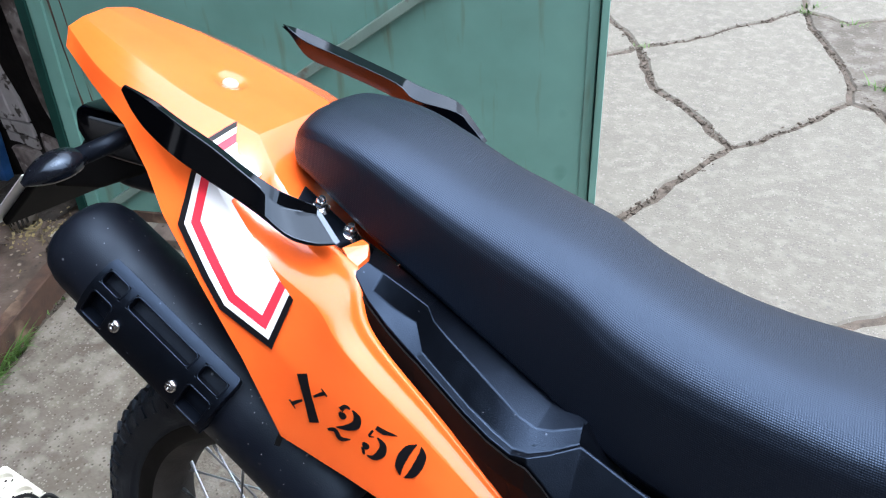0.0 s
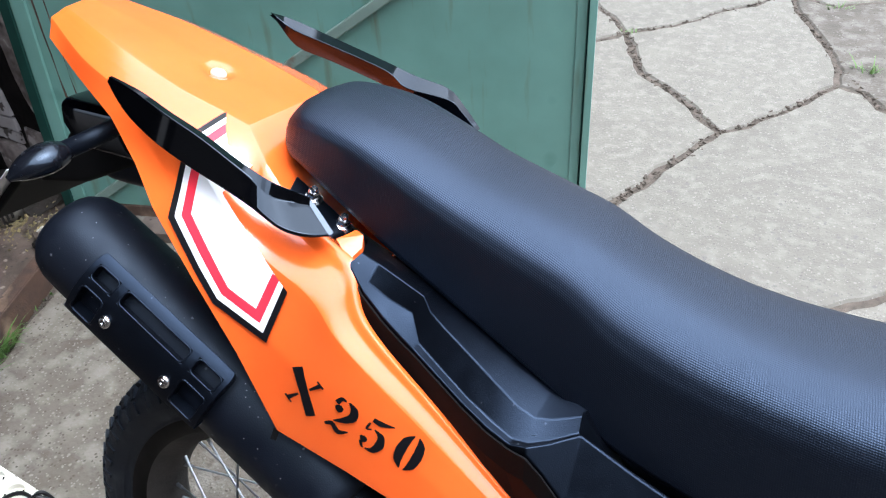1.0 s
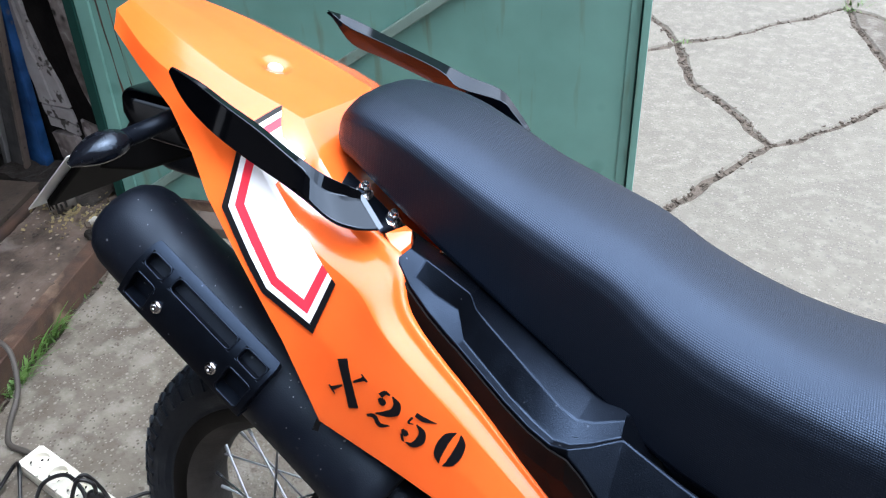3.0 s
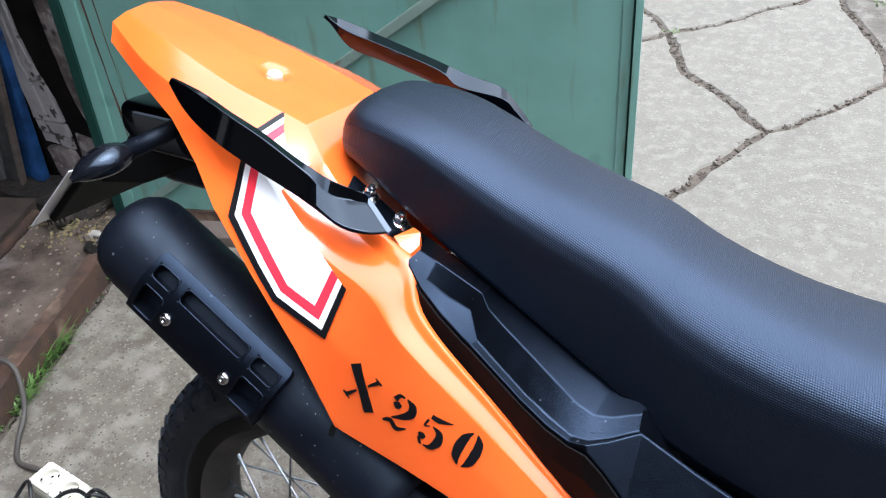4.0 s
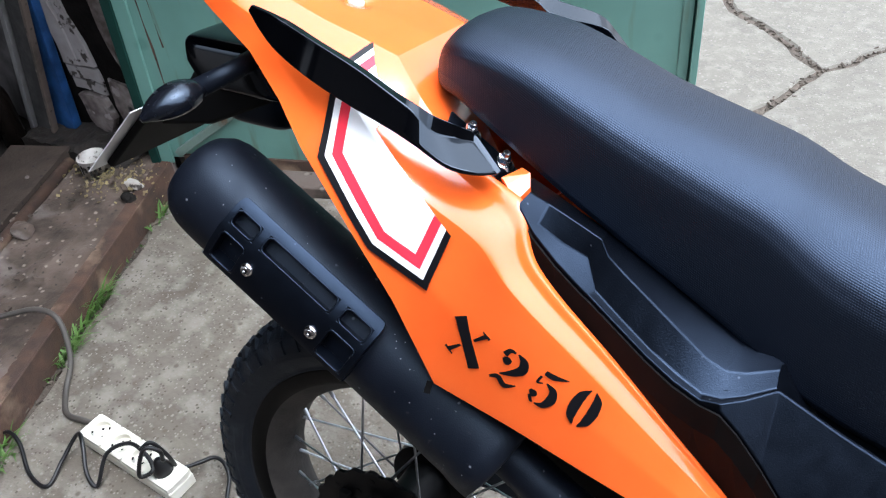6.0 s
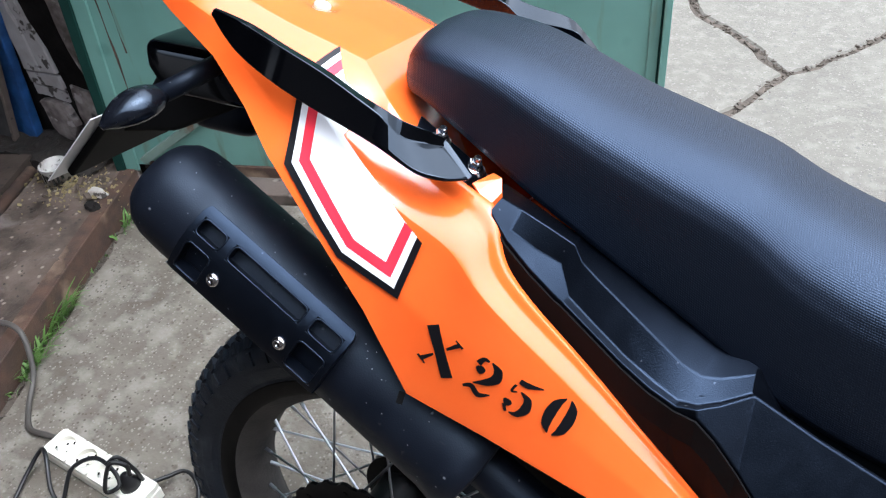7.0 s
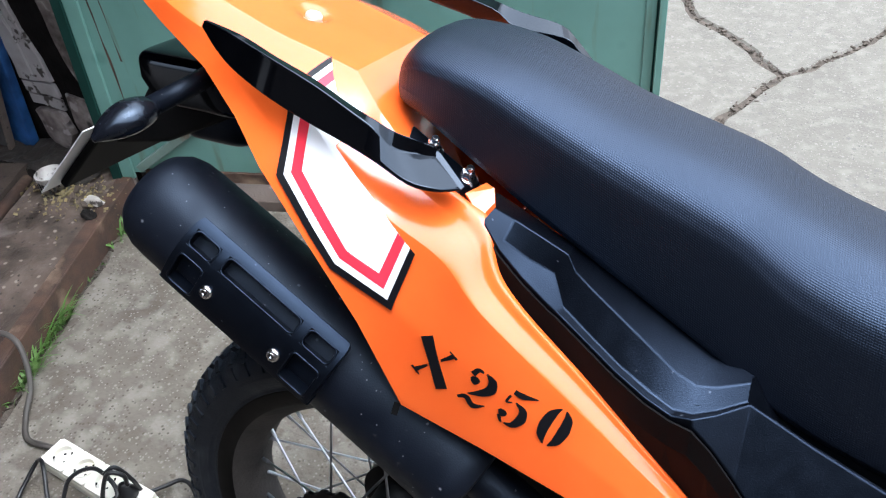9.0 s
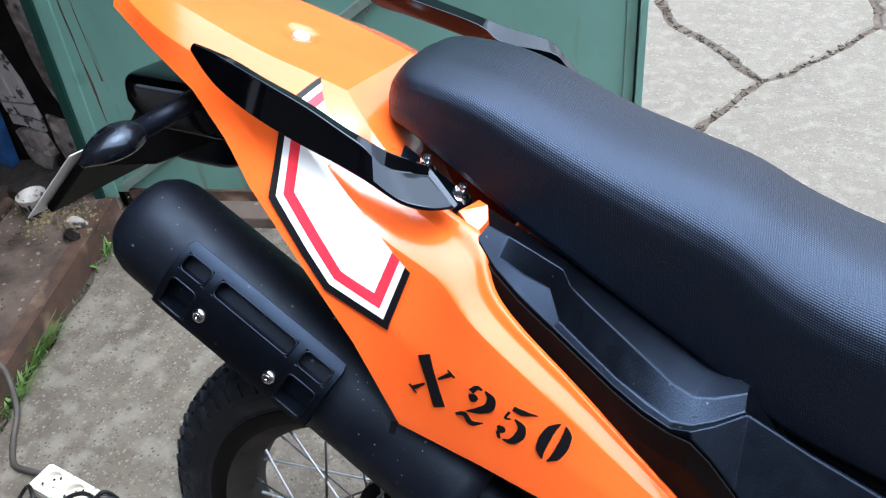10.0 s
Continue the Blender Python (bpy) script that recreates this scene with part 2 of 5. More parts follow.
def vinyl():
    """Seat cover: dark vinyl with a fine woven dot relief laid out in metres along the seat."""
    m = material("seat_vinyl", (0.0012, 0.0016, 0.0034), 0.47, dark=(0.0018, 0.0023, 0.0046), scale=14, specular=0.72, sheen=(0.47, 0.65, 1.0))
    nt = m.node_tree
    uv = nt.nodes.new("ShaderNodeUVMap")
    spin = nt.nodes.new("ShaderNodeMapping")
    spin.inputs["Rotation"].default_value[2] = radians(38)
    nt.links.new(uv.outputs[0], spin.inputs["Vector"])
    split = nt.nodes.new("ShaderNodeSeparateXYZ")
    nt.links.new(spin.outputs[0], split.inputs[0])
    waves = []
    for axis in "XY":
        mul = nt.nodes.new("ShaderNodeMath")
        mul.operation = "MULTIPLY"
        mul.inputs[1].default_value = 2 * math.pi / 0.0028
        sine = nt.nodes.new("ShaderNodeMath")
        sine.operation = "SINE"
        nt.links.new(split.outputs[axis], mul.inputs[0])
        nt.links.new(mul.outputs[0], sine.inputs[0])
        waves.append(sine)
    prod = nt.nodes.new("ShaderNodeMath")
    prod.operation = "MULTIPLY"
    nt.links.new(waves[0].outputs[0], prod.inputs[0])
    nt.links.new(waves[1].outputs[0], prod.inputs[1])
    bump = nt.nodes.new("ShaderNodeBump")
    bump.inputs["Strength"].default_value, bump.inputs["Distance"].default_value = 0.34, 0.0005
    nt.links.new(prod.outputs[0], bump.inputs["Height"])
    nt.links.new(bump.outputs[0], nt.nodes["Principled BSDF"].inputs["Normal"])
    return m


VINYL = vinyl()


# ---- mesh helpers ----
def part(name, bm, mat, parent=None, label="", smooth=False, bevel=0.0, solid=0.0, kind="", sharp=0.0):
    """Link a bmesh as one mesh object, under a thing or part if parent is given."""
    bmesh.ops.recalc_face_normals(bm, faces=bm.faces)
    me = bpy.data.meshes.new(name)
    bm.to_mesh(me)
    bm.free()
    for mt in mat if isinstance(mat, (list, tuple)) else [mat]:
        me.materials.append(mt)
    if smooth:
        me.shade_smooth()
    if sharp:
        me.set_sharp_from_angle(angle=radians(sharp))
    ob = new(name, me)
    ob.parent = parent
    if solid:
        md = ob.modifiers.new("thickness", "SOLIDIFY")
        md.thickness, md.offset = solid, -1
    if bevel:
        md = ob.modifiers.new("edges", "BEVEL")
        md.width, md.segments, md.limit_method, md.angle_limit = bevel, 3, "ANGLE", radians(35)
        md.harden_normals = smooth
    return tagged(ob, label, kind=kind)


def box(bm, lo, hi, m=None):
    """An axis-aligned box between two corners, optionally posed."""
    vs = [bm.verts.new(Vector((x, y, z))) for x in (lo[0], hi[0]) for y in (lo[1], hi[1]) for z in (lo[2], hi[2])]
    for q in ((0, 1, 3, 2), (4, 6, 7, 5), (0, 4, 5, 1), (2, 3, 7, 6), (0, 2, 6, 4), (1, 5, 7, 3)):
        bm.faces.new([vs[i] for i in q])
    if m:
        for v in vs:
            v.co = m @ v.co
    return bm


def catmull(points, steps):
    """Points along a smooth curve through the given ones."""
    p = [Vector(q) for q in points]
    p = [2 * p[0] - p[1], *p, 2 * p[-1] - p[-2]]
    out = []
    for i in range(1, len(p) - 2):
        a, b, c, d = p[i - 1:i + 3]
        for k in range(steps):
            t = k / steps
            out.append(0.5 * (2 * b + (c - a) * t + (2 * a - 5 * b + 4 * c - d) * t * t + (3 * b - a - 3 * c + d) * t ** 3))
    out.append(p[-2])
    return out


def grid(bm, rows, closed=False, caps=False, uv=False):
    """Faces between rows of points of one length."""
    vs = [[bm.verts.new(q) for q in row] for row in rows]
    n = len(vs[0])
    for a, b in zip(vs, vs[1:]):
        for i in range(n if closed else n - 1):
            bm.faces.new((a[i], a[(i + 1) % n], b[(i + 1) % n], b[i]))
    if caps:
        bm.faces.new(vs[0][::-1])
        bm.faces.new(vs[-1])
    if uv:
        layer = bm.loops.layers.uv.new("UVMap")
        where = {}
        for i, row in enumerate(rows):
            run = 0.0
            for j, q in enumerate(row):
                run += (Vector(q) - Vector(row[j - 1])).length if j else 0.0
                where[vs[i][j]] = (q[0], run)
        for f in bm.faces:
            for lp in f.loops:
                lp[layer].uv = where[lp.vert]
    return vs


def sweep(bm, path, profile, up=(0, 0, 1), caps=True):
    """A profile (function of 0..1 giving (across, upward) pairs) swept along a path."""
    path = [Vector(q) for q in path]
    rows = []
    for i, q in enumerate(path):
        ahead = (path[min(i + 1, len(path) - 1)] - path[max(i - 1, 0)]).normalized()
        side = ahead.cross(Vector(up)).normalized()
        top = side.cross(ahead)
        rows.append([q + a * side + b * top for a, b in profile(i / (len(path) - 1))])
    return grid(bm, rows, closed=True, caps=caps)


def round_profile(radius, n=12):
    return lambda s: [(radius * math.cos(2 * math.pi * i / n), radius * math.sin(2 * math.pi * i / n)) for i in range(n)]


def tube(bm, path, radius, n=10, up=(0, 0, 1)):
    return sweep(bm, path, round_profile(radius, n), up)


def turned(bm, profile, m, n=24, close=True):
    """A body of revolution about the local z axis of m from (radius, height) pairs."""
    rows = [[m @ Vector((r * math.cos(2 * math.pi * i / n), r * math.sin(2 * math.pi * i / n), h)) for i in range(n)] for r, h in profile]
    return grid(bm, rows, closed=True, caps=close)


def axes(origin, z, x=(1, 0, 0)):
    """A pose with the given z direction."""
    z = Vector(z).normalized()
    y = z.cross(Vector(x)).normalized()
    x = y.cross(z)
    return Matrix((( x[0], y[0], z[0], origin[0]), (x[1], y[1], z[1], origin[1]), (x[2], y[2], z[2], origin[2]), (0, 0, 0, 1)))


# ---- ground ----
def jagged(a, b, size=0.05, rough=0.025):
    """Points from a to b with the wander of a crack that depends on the place alone."""
    a, b = Vector((*a, 0)), Vector((*b, 0))
    n = max(2, int((b - a).length / size))
    side = Vector((-(b - a).y, (b - a).x, 0)).normalized()
    out = []
    for i in range(n):
        q = a.lerp(b, i / n)
        fade = min(1.0, min(i, n - i) / 2)
        out.append(q + side * rough * fade * (noise.noise(q * 6) + 0.6 * noise.noise(q * 17)))
    return out


def slab(name, corners, parent, mat=None, gap=0.010, depth=0.035):
    """One cast slab: a polygon with crumbled edges, drawn back from its joints."""
    ring = []
    for a, b in zip(corners, corners[1:] + corners[:1]):
        if a > b:
            ring += list(reversed([*jagged(b, a)[1:], Vector((*a, 0))]))
        else:
            ring += jagged(a, b)
    n = len(ring)
    area = sum(ring[i].x * ring[(i + 1) % n].y - ring[(i + 1) % n].x * ring[i].y for i in range(n))
    sign = 1 if area > 0 else -1
    rows = [[], [], []]
    for i in range(n):
        d = ring[(i + 1) % n] - ring[i - 1]
        inward = Vector((-d.y, d.x, 0)).normalized() * sign
        g = gap * (0.55 + 1.1 * abs(noise.noise(ring[i] * 5 + Vector((7, 3, 1))))) + 0.004 * noise.noise(ring[i] * 60)
        rows[0].append(ring[i] + inward * g + Vector((0, 0, -depth)))
        rows[1].append(ring[i] + inward * (g + 0.002) + Vector((0, 0, -0.008)))
        rows[2].append(ring[i] + inward * (g + 0.010) + Vector((0, 0, 0.0)))
    bm = bmesh.new()
    vs = grid(bm, rows, closed=True)
    bm.faces.new(vs[2])
    return part(name, bm, mat or CONCRETE, parent)


bm = bmesh.new()
bmesh.ops.create_grid(bm, x_segments=8, y_segments=8, size=400)
for v in bm.verts:
    v.co.z = -0.0065
ground = tagged(part("ground", bm, SOIL), "brown soil showing in the cracks between concrete slabs", kind="structure")

J1, N1, N2, N3, N4 = (0.243, 2.018), (-0.25, 2.654), (0.276, 3.263), (0.543, 2.470), (0.690, 2.350)
LOW, CA, CB, CC = (0.043, 1.49), (0.089, 2.187), (-0.098, 2.34), (-0.03, 2.863)
CD, CE, CF, CG, CH = (0.351, 3.048), (0.465, 2.807), (0.535, 2.60), (0.634, 2.442), (0.40, 2.214)
TL, TJ = (-0.461, 2.916), (-0.42, 2.45)
KA, KB, KC = (0.30, 0.97), (0.66, 1.278), (1.60, 2.02)
RM, RN, RR = (0.462, 3.186), (0.596, 3.284), (1.70, 3.75)
FARL, FARR = (-0.2, 5.2), (1.2, 5.4)
pavement_pieces = (
    ([J1, CA, CB, N1, CC, N2, CD, CE, CF, N3, CH], 0.0075),
    ([LOW, (-0.35, 1.15), (-2.6, 1.4), (-2.6, 2.2), TJ, N1, CB, CA, J1], 0.0150),
    ([TJ, (-2.6, 2.2), (-2.6, 3.2), TL, N1], 0.0082),
    ([TL, (-2.6, 3.2), (-2.6, 6.2), FARL, N2, CC, N1], 0.0075),
    ([N2, FARL, FARR, RR, RN, RM], 0.0082),
    ([N2, RM, RN, RR, KC, N4, CG, N3, CF, CE, CD], 0.0109),
    ([LOW, J1, CH, N3, CG, N4, KC, KB, KA, (-0.35, 1.15)], 0.0088),
    # Ends at y 0.30: unseen ground before it left as soil to darken reflections.
    ([KA, KB, KC, (6.0, 2.4), (6.0, 0.30), (0.15, 0.30), (0.16, 0.85)], 0.0082),
    ([(-0.35, 1.15), KA, (0.16, 0.85), (0.15, 0.30), (0.14, 0.0), (0.02, -0.40), (-0.82, -0.45), (-0.994, 0.056), (-1.21, 0.67), (-1.3, 1.05)], 0.0068),
    ([KC, RR, FARR, (6, 5.6), (6.0, 2.4)], 0.0088),
    ([FARL, (-2.6, 6.2), (-2.6, 14.0), (7.0, 14.0), (6, 5.6), FARR], 0.0095),
)
for k, (corners, gap) in enumerate(pavement_pieces):
    slab("concrete_slab", corners, ground, {5: STAINED_CONCRETE, 8: OLD_CONCRETE}.get(k, CONCRETE), gap)

# ---- the motorcycle, leaning on its stand to its left ----
LEAN = 11.75
bike = tagged(new("motorcycle"), "orange and black off-road motorcycle leaning on its side stand", "motorcycle")
bike.matrix_world = pose(0, 0, 0.004, -LEAN, 0, 0)


def seat_lines(x):
    """Crown, shoulder and lower edge heights and half widths along the seat."""
    xs = (0.061, 0.067, 0.079, 0.096, 0.13, 0.165, 0.205, 0.26, 0.31, 0.376, 0.42, 0.465, 0.51, 0.56, 0.62, 0.72)
    crown = (0.974, 0.992, 1.004, 1.009, 1.006, 1.000, 0.988, 0.966, 0.953, 0.935, 0.914, 0.898, 0.886, 0.878, 0.875, 0.880)
    shoulder = (0.968, 0.977, 0.986, 0.991, 0.989, 0.981, 0.962, 0.938, 0.920, 0.899, 0.868, 0.851, 0.842, 0.838, 0.837, 0.842)
    low = (0.955, 0.955, 0.954, 0.952, 0.934, 0.913, 0.888, 0.858, 0.832, 0.796, 0.764, 0.747, 0.736, 0.729, 0.720, 0.71)
    half = (0.034, 0.050, 0.062, 0.069, 0.075, 0.077, 0.078, 0.079, 0.081, 0.083, 0.086, 0.089, 0.092, 0.096, 0.100, 0.104)
    return [float(np.interp(x, xs, v)) for v in (crown, shoulder, low, half)]


def build_seat():
    rows = []
    xs = np.concatenate([np.linspace(0.061, 0.10, 16), np.linspace(0.106, 0.72, 64)])
    for x in xs:
        c, s, l, h = [sum(seat_lines(x + d * min(1.0, (x - 0.061) / 0.05))[k] for d in (-0.012, -0.004, 0.004, 0.012)) / 4 for k in range(4)]
        half = [(0.0, l - 0.004), (h * 0.9, l - 0.004), (h * 1.05, l + 0.003), (h * 1.07, l + 0.012), (h * 1.06, l + (s - l) * 0.45), (h * 1.035, l + (s - l) * 0.86), (h * 1.005, s - 0.001),
                (h * 0.945, s + (c - s) * 0.27), (h * 0.80, s + (c - s) * 0.56), (h * 0.55, s + (c - s) * 0.86), (h * 0.28, c - 0.001), (0.0, c)]
        curve = catmull([(x, -y, z) for y, z in half], 4)
        rows.append([*curve, *[Vector((q.x, -q.y, q.z)) for q in reversed(curve[:-1])]])
    bm = bmesh.new()
    grid(bm, rows, caps=True, uv=True)
    return part("seat", bm, VINYL, bike, "black textured vinyl seat", smooth=True)


seat = build_seat()


BOLT = Vector((-0.054, -0.003, 1.003))


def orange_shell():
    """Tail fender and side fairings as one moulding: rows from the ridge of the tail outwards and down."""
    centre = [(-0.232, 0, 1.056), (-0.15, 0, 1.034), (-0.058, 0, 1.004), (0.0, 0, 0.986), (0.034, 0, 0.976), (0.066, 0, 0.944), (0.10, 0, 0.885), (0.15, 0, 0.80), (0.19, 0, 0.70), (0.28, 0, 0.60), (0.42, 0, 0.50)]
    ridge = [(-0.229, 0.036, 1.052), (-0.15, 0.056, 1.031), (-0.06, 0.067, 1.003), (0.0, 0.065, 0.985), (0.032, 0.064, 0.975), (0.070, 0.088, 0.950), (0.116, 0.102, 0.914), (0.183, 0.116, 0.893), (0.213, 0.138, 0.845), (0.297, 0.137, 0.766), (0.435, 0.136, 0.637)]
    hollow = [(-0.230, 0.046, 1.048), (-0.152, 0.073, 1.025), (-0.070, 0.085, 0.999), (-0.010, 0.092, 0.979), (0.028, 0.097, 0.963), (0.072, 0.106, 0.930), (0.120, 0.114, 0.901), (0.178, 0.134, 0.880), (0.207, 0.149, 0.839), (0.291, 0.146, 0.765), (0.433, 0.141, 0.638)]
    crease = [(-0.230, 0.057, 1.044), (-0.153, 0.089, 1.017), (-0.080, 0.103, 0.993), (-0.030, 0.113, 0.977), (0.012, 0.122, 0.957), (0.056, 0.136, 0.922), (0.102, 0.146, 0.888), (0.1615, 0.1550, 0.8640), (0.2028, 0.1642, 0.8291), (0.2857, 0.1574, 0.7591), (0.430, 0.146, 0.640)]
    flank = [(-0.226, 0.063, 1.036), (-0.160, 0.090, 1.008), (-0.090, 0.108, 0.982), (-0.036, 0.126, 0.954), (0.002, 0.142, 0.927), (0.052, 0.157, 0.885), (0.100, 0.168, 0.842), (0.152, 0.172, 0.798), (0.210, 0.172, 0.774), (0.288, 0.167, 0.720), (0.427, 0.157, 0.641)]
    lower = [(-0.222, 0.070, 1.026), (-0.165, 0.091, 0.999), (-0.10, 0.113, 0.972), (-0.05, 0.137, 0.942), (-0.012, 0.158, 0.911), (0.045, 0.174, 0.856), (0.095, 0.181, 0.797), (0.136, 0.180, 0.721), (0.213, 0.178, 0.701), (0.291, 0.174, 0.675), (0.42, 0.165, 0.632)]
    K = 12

    def run(r):
        """Smooth along the tail and the flank, straight between the moulded creases round the seat's end."""
        curve = catmull(r, K)
        for i in (3, 4, 5, 6):
            for t in range(K):
                curve[i * K + t] = Vector(r[i]).lerp(Vector(r[i + 1]), t / K)
        return curve

    lines = [run(r) if k < 2 else catmull(r, K) for k, r in enumerate((centre, ridge, hollow, crease, flank))]
    lines.append([Vector(a).lerp(Vector(b), t / K) for a, b in zip(lower, lower[1:]) for t in range(K)] + [Vector(lower[-1])])
    rows = []
    for k in range(len(lines[0])):
        soft = catmull([ln[k] for ln in lines], K)
        stiff = [lines[i][k].lerp(lines[i + 1][k], t / K) for i in range(5) for t in range(K)] + [lines[5][k]]
        half = [a.lerp(b, 0.80) for a, b in zip(soft, stiff)]
        if k > 7 * K + 3:
            # ahead of the seat's bracket the moulding ends in a short turned-down lip
            half[:K] = [half[K] + Vector((0.0005, -0.003, -0.008)) * (1 - j / K) for j in range(K)]
        rows.append([*[Vector((q.x, -q.y, q.z)) for q in reversed(half)], *half[1:]])
    for row in rows:
        for q in row:
            far = math.hypot(q.x - BOLT.x, q.y - BOLT.y) / 0.0135
            if far < 1.6:
                # the sunk seat of the fender bolt, with a soft raised lip
                q.z += -0.0055 / (1 + far ** 6)
    bm = bmesh.new()
    grid(bm, rows)
    # and stays open under the seat
    bmesh.ops.delete(bm, geom=[f for f in bm.faces if f.calc_center_median().x > 0.186 and min(v.co.y for v in f.verts) < 0 < max(v.co.y for v in f.verts)], context="FACES")
    return part("tail_fairing", bm, ORANGE, bike, "glossy orange plastic tail fender and side fairing", smooth=True, solid=0.004, bevel=0.0022)


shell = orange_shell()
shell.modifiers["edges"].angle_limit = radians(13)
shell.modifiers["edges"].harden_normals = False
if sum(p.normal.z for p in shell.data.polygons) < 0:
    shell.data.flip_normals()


# ---- painted marks on the fairing ----
from mathutils.bvhtree import BVHTree

skin = BVHTree.FromPolygons([v.co.copy() for v in shell.data.vertices], [tuple(p.vertices) for p in shell.data.polygons])


def laid(q, way, lift=0.0018):
    """The place on the fairing's skin under q, seen along way."""
    way = Vector(way).normalized()
    place, normal, _, _ = skin.ray_cast(Vector(q) - 0.15 * way, way)
    if place is None:
        return Vector(q)
    return place - way * lift


def ribbon(bm, centre, widths, to_world, way, steps=6, lift=0.0018):
    """A flat band of changing width along a 2D path, laid on the skin."""
    pts = catmull([(u, v, 0) for u, v in centre], steps)
    n = len(pts)
    ws = np.interp(np.linspace(0, 1, n), np.linspace(0, 1, len(widths)), widths)
    rows = []
    for i, q in enumerate(pts):
        d = (pts[min(i + 1, n - 1)] - pts[max(i - 1, 0)]).normalized()
        side = Vector((-d.y, d.x, 0))
        rows.append([laid(to_world(q + side * ws[i] * k), way, lift) for k in (-0.5, -0.17, 0.17, 0.5)])
    grid(bm, rows)


def text_plane(q):
    """Glyph coordinates in metres to the flank of the fairing."""
    u, v = q[0], q[1]
    return Vector((0.1440 + 0.927 * u + 0.310 * v, -0.165, 0.7599 - 0.308 * u + 0.950 * v))


SIDEWAYS = (0, 1, -0.15)


def glyph(letter, left, base, width, height):
    """One stencil character of thick and thin strokes."""
    strokes = {
        "X": [([(-0.04, 1.0), (0.50, 0.5), (1.04, 0.0)], [0.40, 0.36, 0.40]), ([(0.66, 0.64), (0.98, 0.93)], [0.08, 0.16]), ([(0.80, 0.97), (1.10, 0.88)], [0.05, 0.09]),
              ([(0.34, 0.36), (0.02, 0.07)], [0.08, 0.16]), ([(-0.10, 0.14), (0.22, 0.02)], [0.09, 0.05])],
        "2": [([(0.10, 0.72), (0.26, 0.68), (0.36, 0.76)], [0.12, 0.34, 0.16]), ([(0.10, 0.80), (0.22, 0.96), (0.42, 0.97)], [0.22, 0.16, 0.08]), ([(0.52, 0.98), (0.80, 0.86), (0.86, 0.66), (0.62, 0.46), (0.22, 0.27)], [0.06, 0.30, 0.36, 0.26, 0.05]),
              ([(-0.05, 0.06), (0.22, 0.17), (0.55, 0.05), (0.92, 0.20)], [0.10, 0.20, 0.22, 0.05])],
        "5": [([(0.20, 0.90), (0.55, 0.89), (1.08, 0.98)], [0.20, 0.24, 0.04]), ([(0.14, 0.78), (0.10, 0.58), (0.30, 0.62)], [0.10, 0.10, 0.05]),
              ([(0.42, 0.66), (0.76, 0.54), (0.84, 0.30), (0.66, 0.06), (0.36, 0.0)], [0.06, 0.28, 0.38, 0.24, 0.06]), ([(0.0, 0.30), (0.16, 0.24), (0.28, 0.30)], [0.12, 0.34, 0.14]), ([(0.06, 0.16), (0.20, 0.02), (0.28, 0.0)], [0.14, 0.12, 0.06])],
        "0": [([(0.40, 1.02), (0.19, 0.80), (0.13, 0.50), (0.19, 0.20), (0.40, -0.02)], [0.05, 0.36, 0.44, 0.36, 0.05]), ([(0.60, 1.02), (0.81, 0.80), (0.87, 0.50), (0.81, 0.20), (0.60, -0.02)], [0.05, 0.36, 0.44, 0.36, 0.05])],
    }[letter]
    bm = bmesh.new()
    for centre, widths in strokes:
        ribbon(bm, [(left + u * width, base + v * height) for u, v in centre], [w * width for w in widths], text_plane, SIDEWAYS)
    return part("letter", bm, BLACK_DECAL, shell, "black stencil character " + letter)


for letter, left, base, width, height in (("X", 0.0030, 0.0, 0.0285, 0.0405), ("2", 0.0490, 0.0005, 0.0255, 0.0390), ("5", 0.0845, 0.0030, 0.0235, 0.0365), ("0", 0.1205, 0.0045, 0.0220, 0.0355)):
    glyph(letter, left, base, width, height)

# crest: a shield outline in black, white and red bands round a white field
CREST_WAY = Vector((0, 0.86, -0.5)).normalized()
CREST_UP = Vector((0, 0.5, 0.86)).normalized()


def crest_flat(q):
    return Vector((q[0], Vector(q).dot(CREST_UP), 0))


def crest_plane(q):
    return Vector((q[0], 0, 0)) + CREST_UP * q[1] - CREST_WAY * 0.62


chain = [crest_flat(q) for q in ((0.0063, -0.0618, 0.9831), (-0.003, -0.106, 0.970), (0.0015, -0.1262, 0.9527), (0.0058, -0.156, 0.905), (0.0673, -0.1738, 0.8389), (0.125, -0.1717, 0.813), (0.1395, -0.1536, 0.8622))]
inner = [crest_flat(q) for q in ((0.1227, -0.1504, 0.8742), (0.0737, -0.1363, 0.9107), (0.0494, -0.1289, 0.9307), (0.0585, -0.0935, 0.9483), (0.0301, -0.0934, 0.9635), (0.0063, -0.0618, 0.9831))]


def inset(points, d):
    """An open chain moved sideways by d, mitred."""
    out = []
    for i, q in enumerate(points):
        a = (q - points[i - 1]).normalized() if i else None
        b = (points[i + 1] - q).normalized() if i < len(points) - 1 else None
        na, nb = [Vector((-v.y, v.x, 0)) if v else None for v in (a, b)]
        if na is None or nb is None:
            n, cut = nb or na, ((inner[-2] if i == 0 else inner[0]) - q).normalized()
            out.append(q + cut * d / max(0.5, cut.dot(n)))
        else:
            m = (na + nb).normalized()
            out.append(q + m * d / max(0.4, m.dot(na)))
    return out


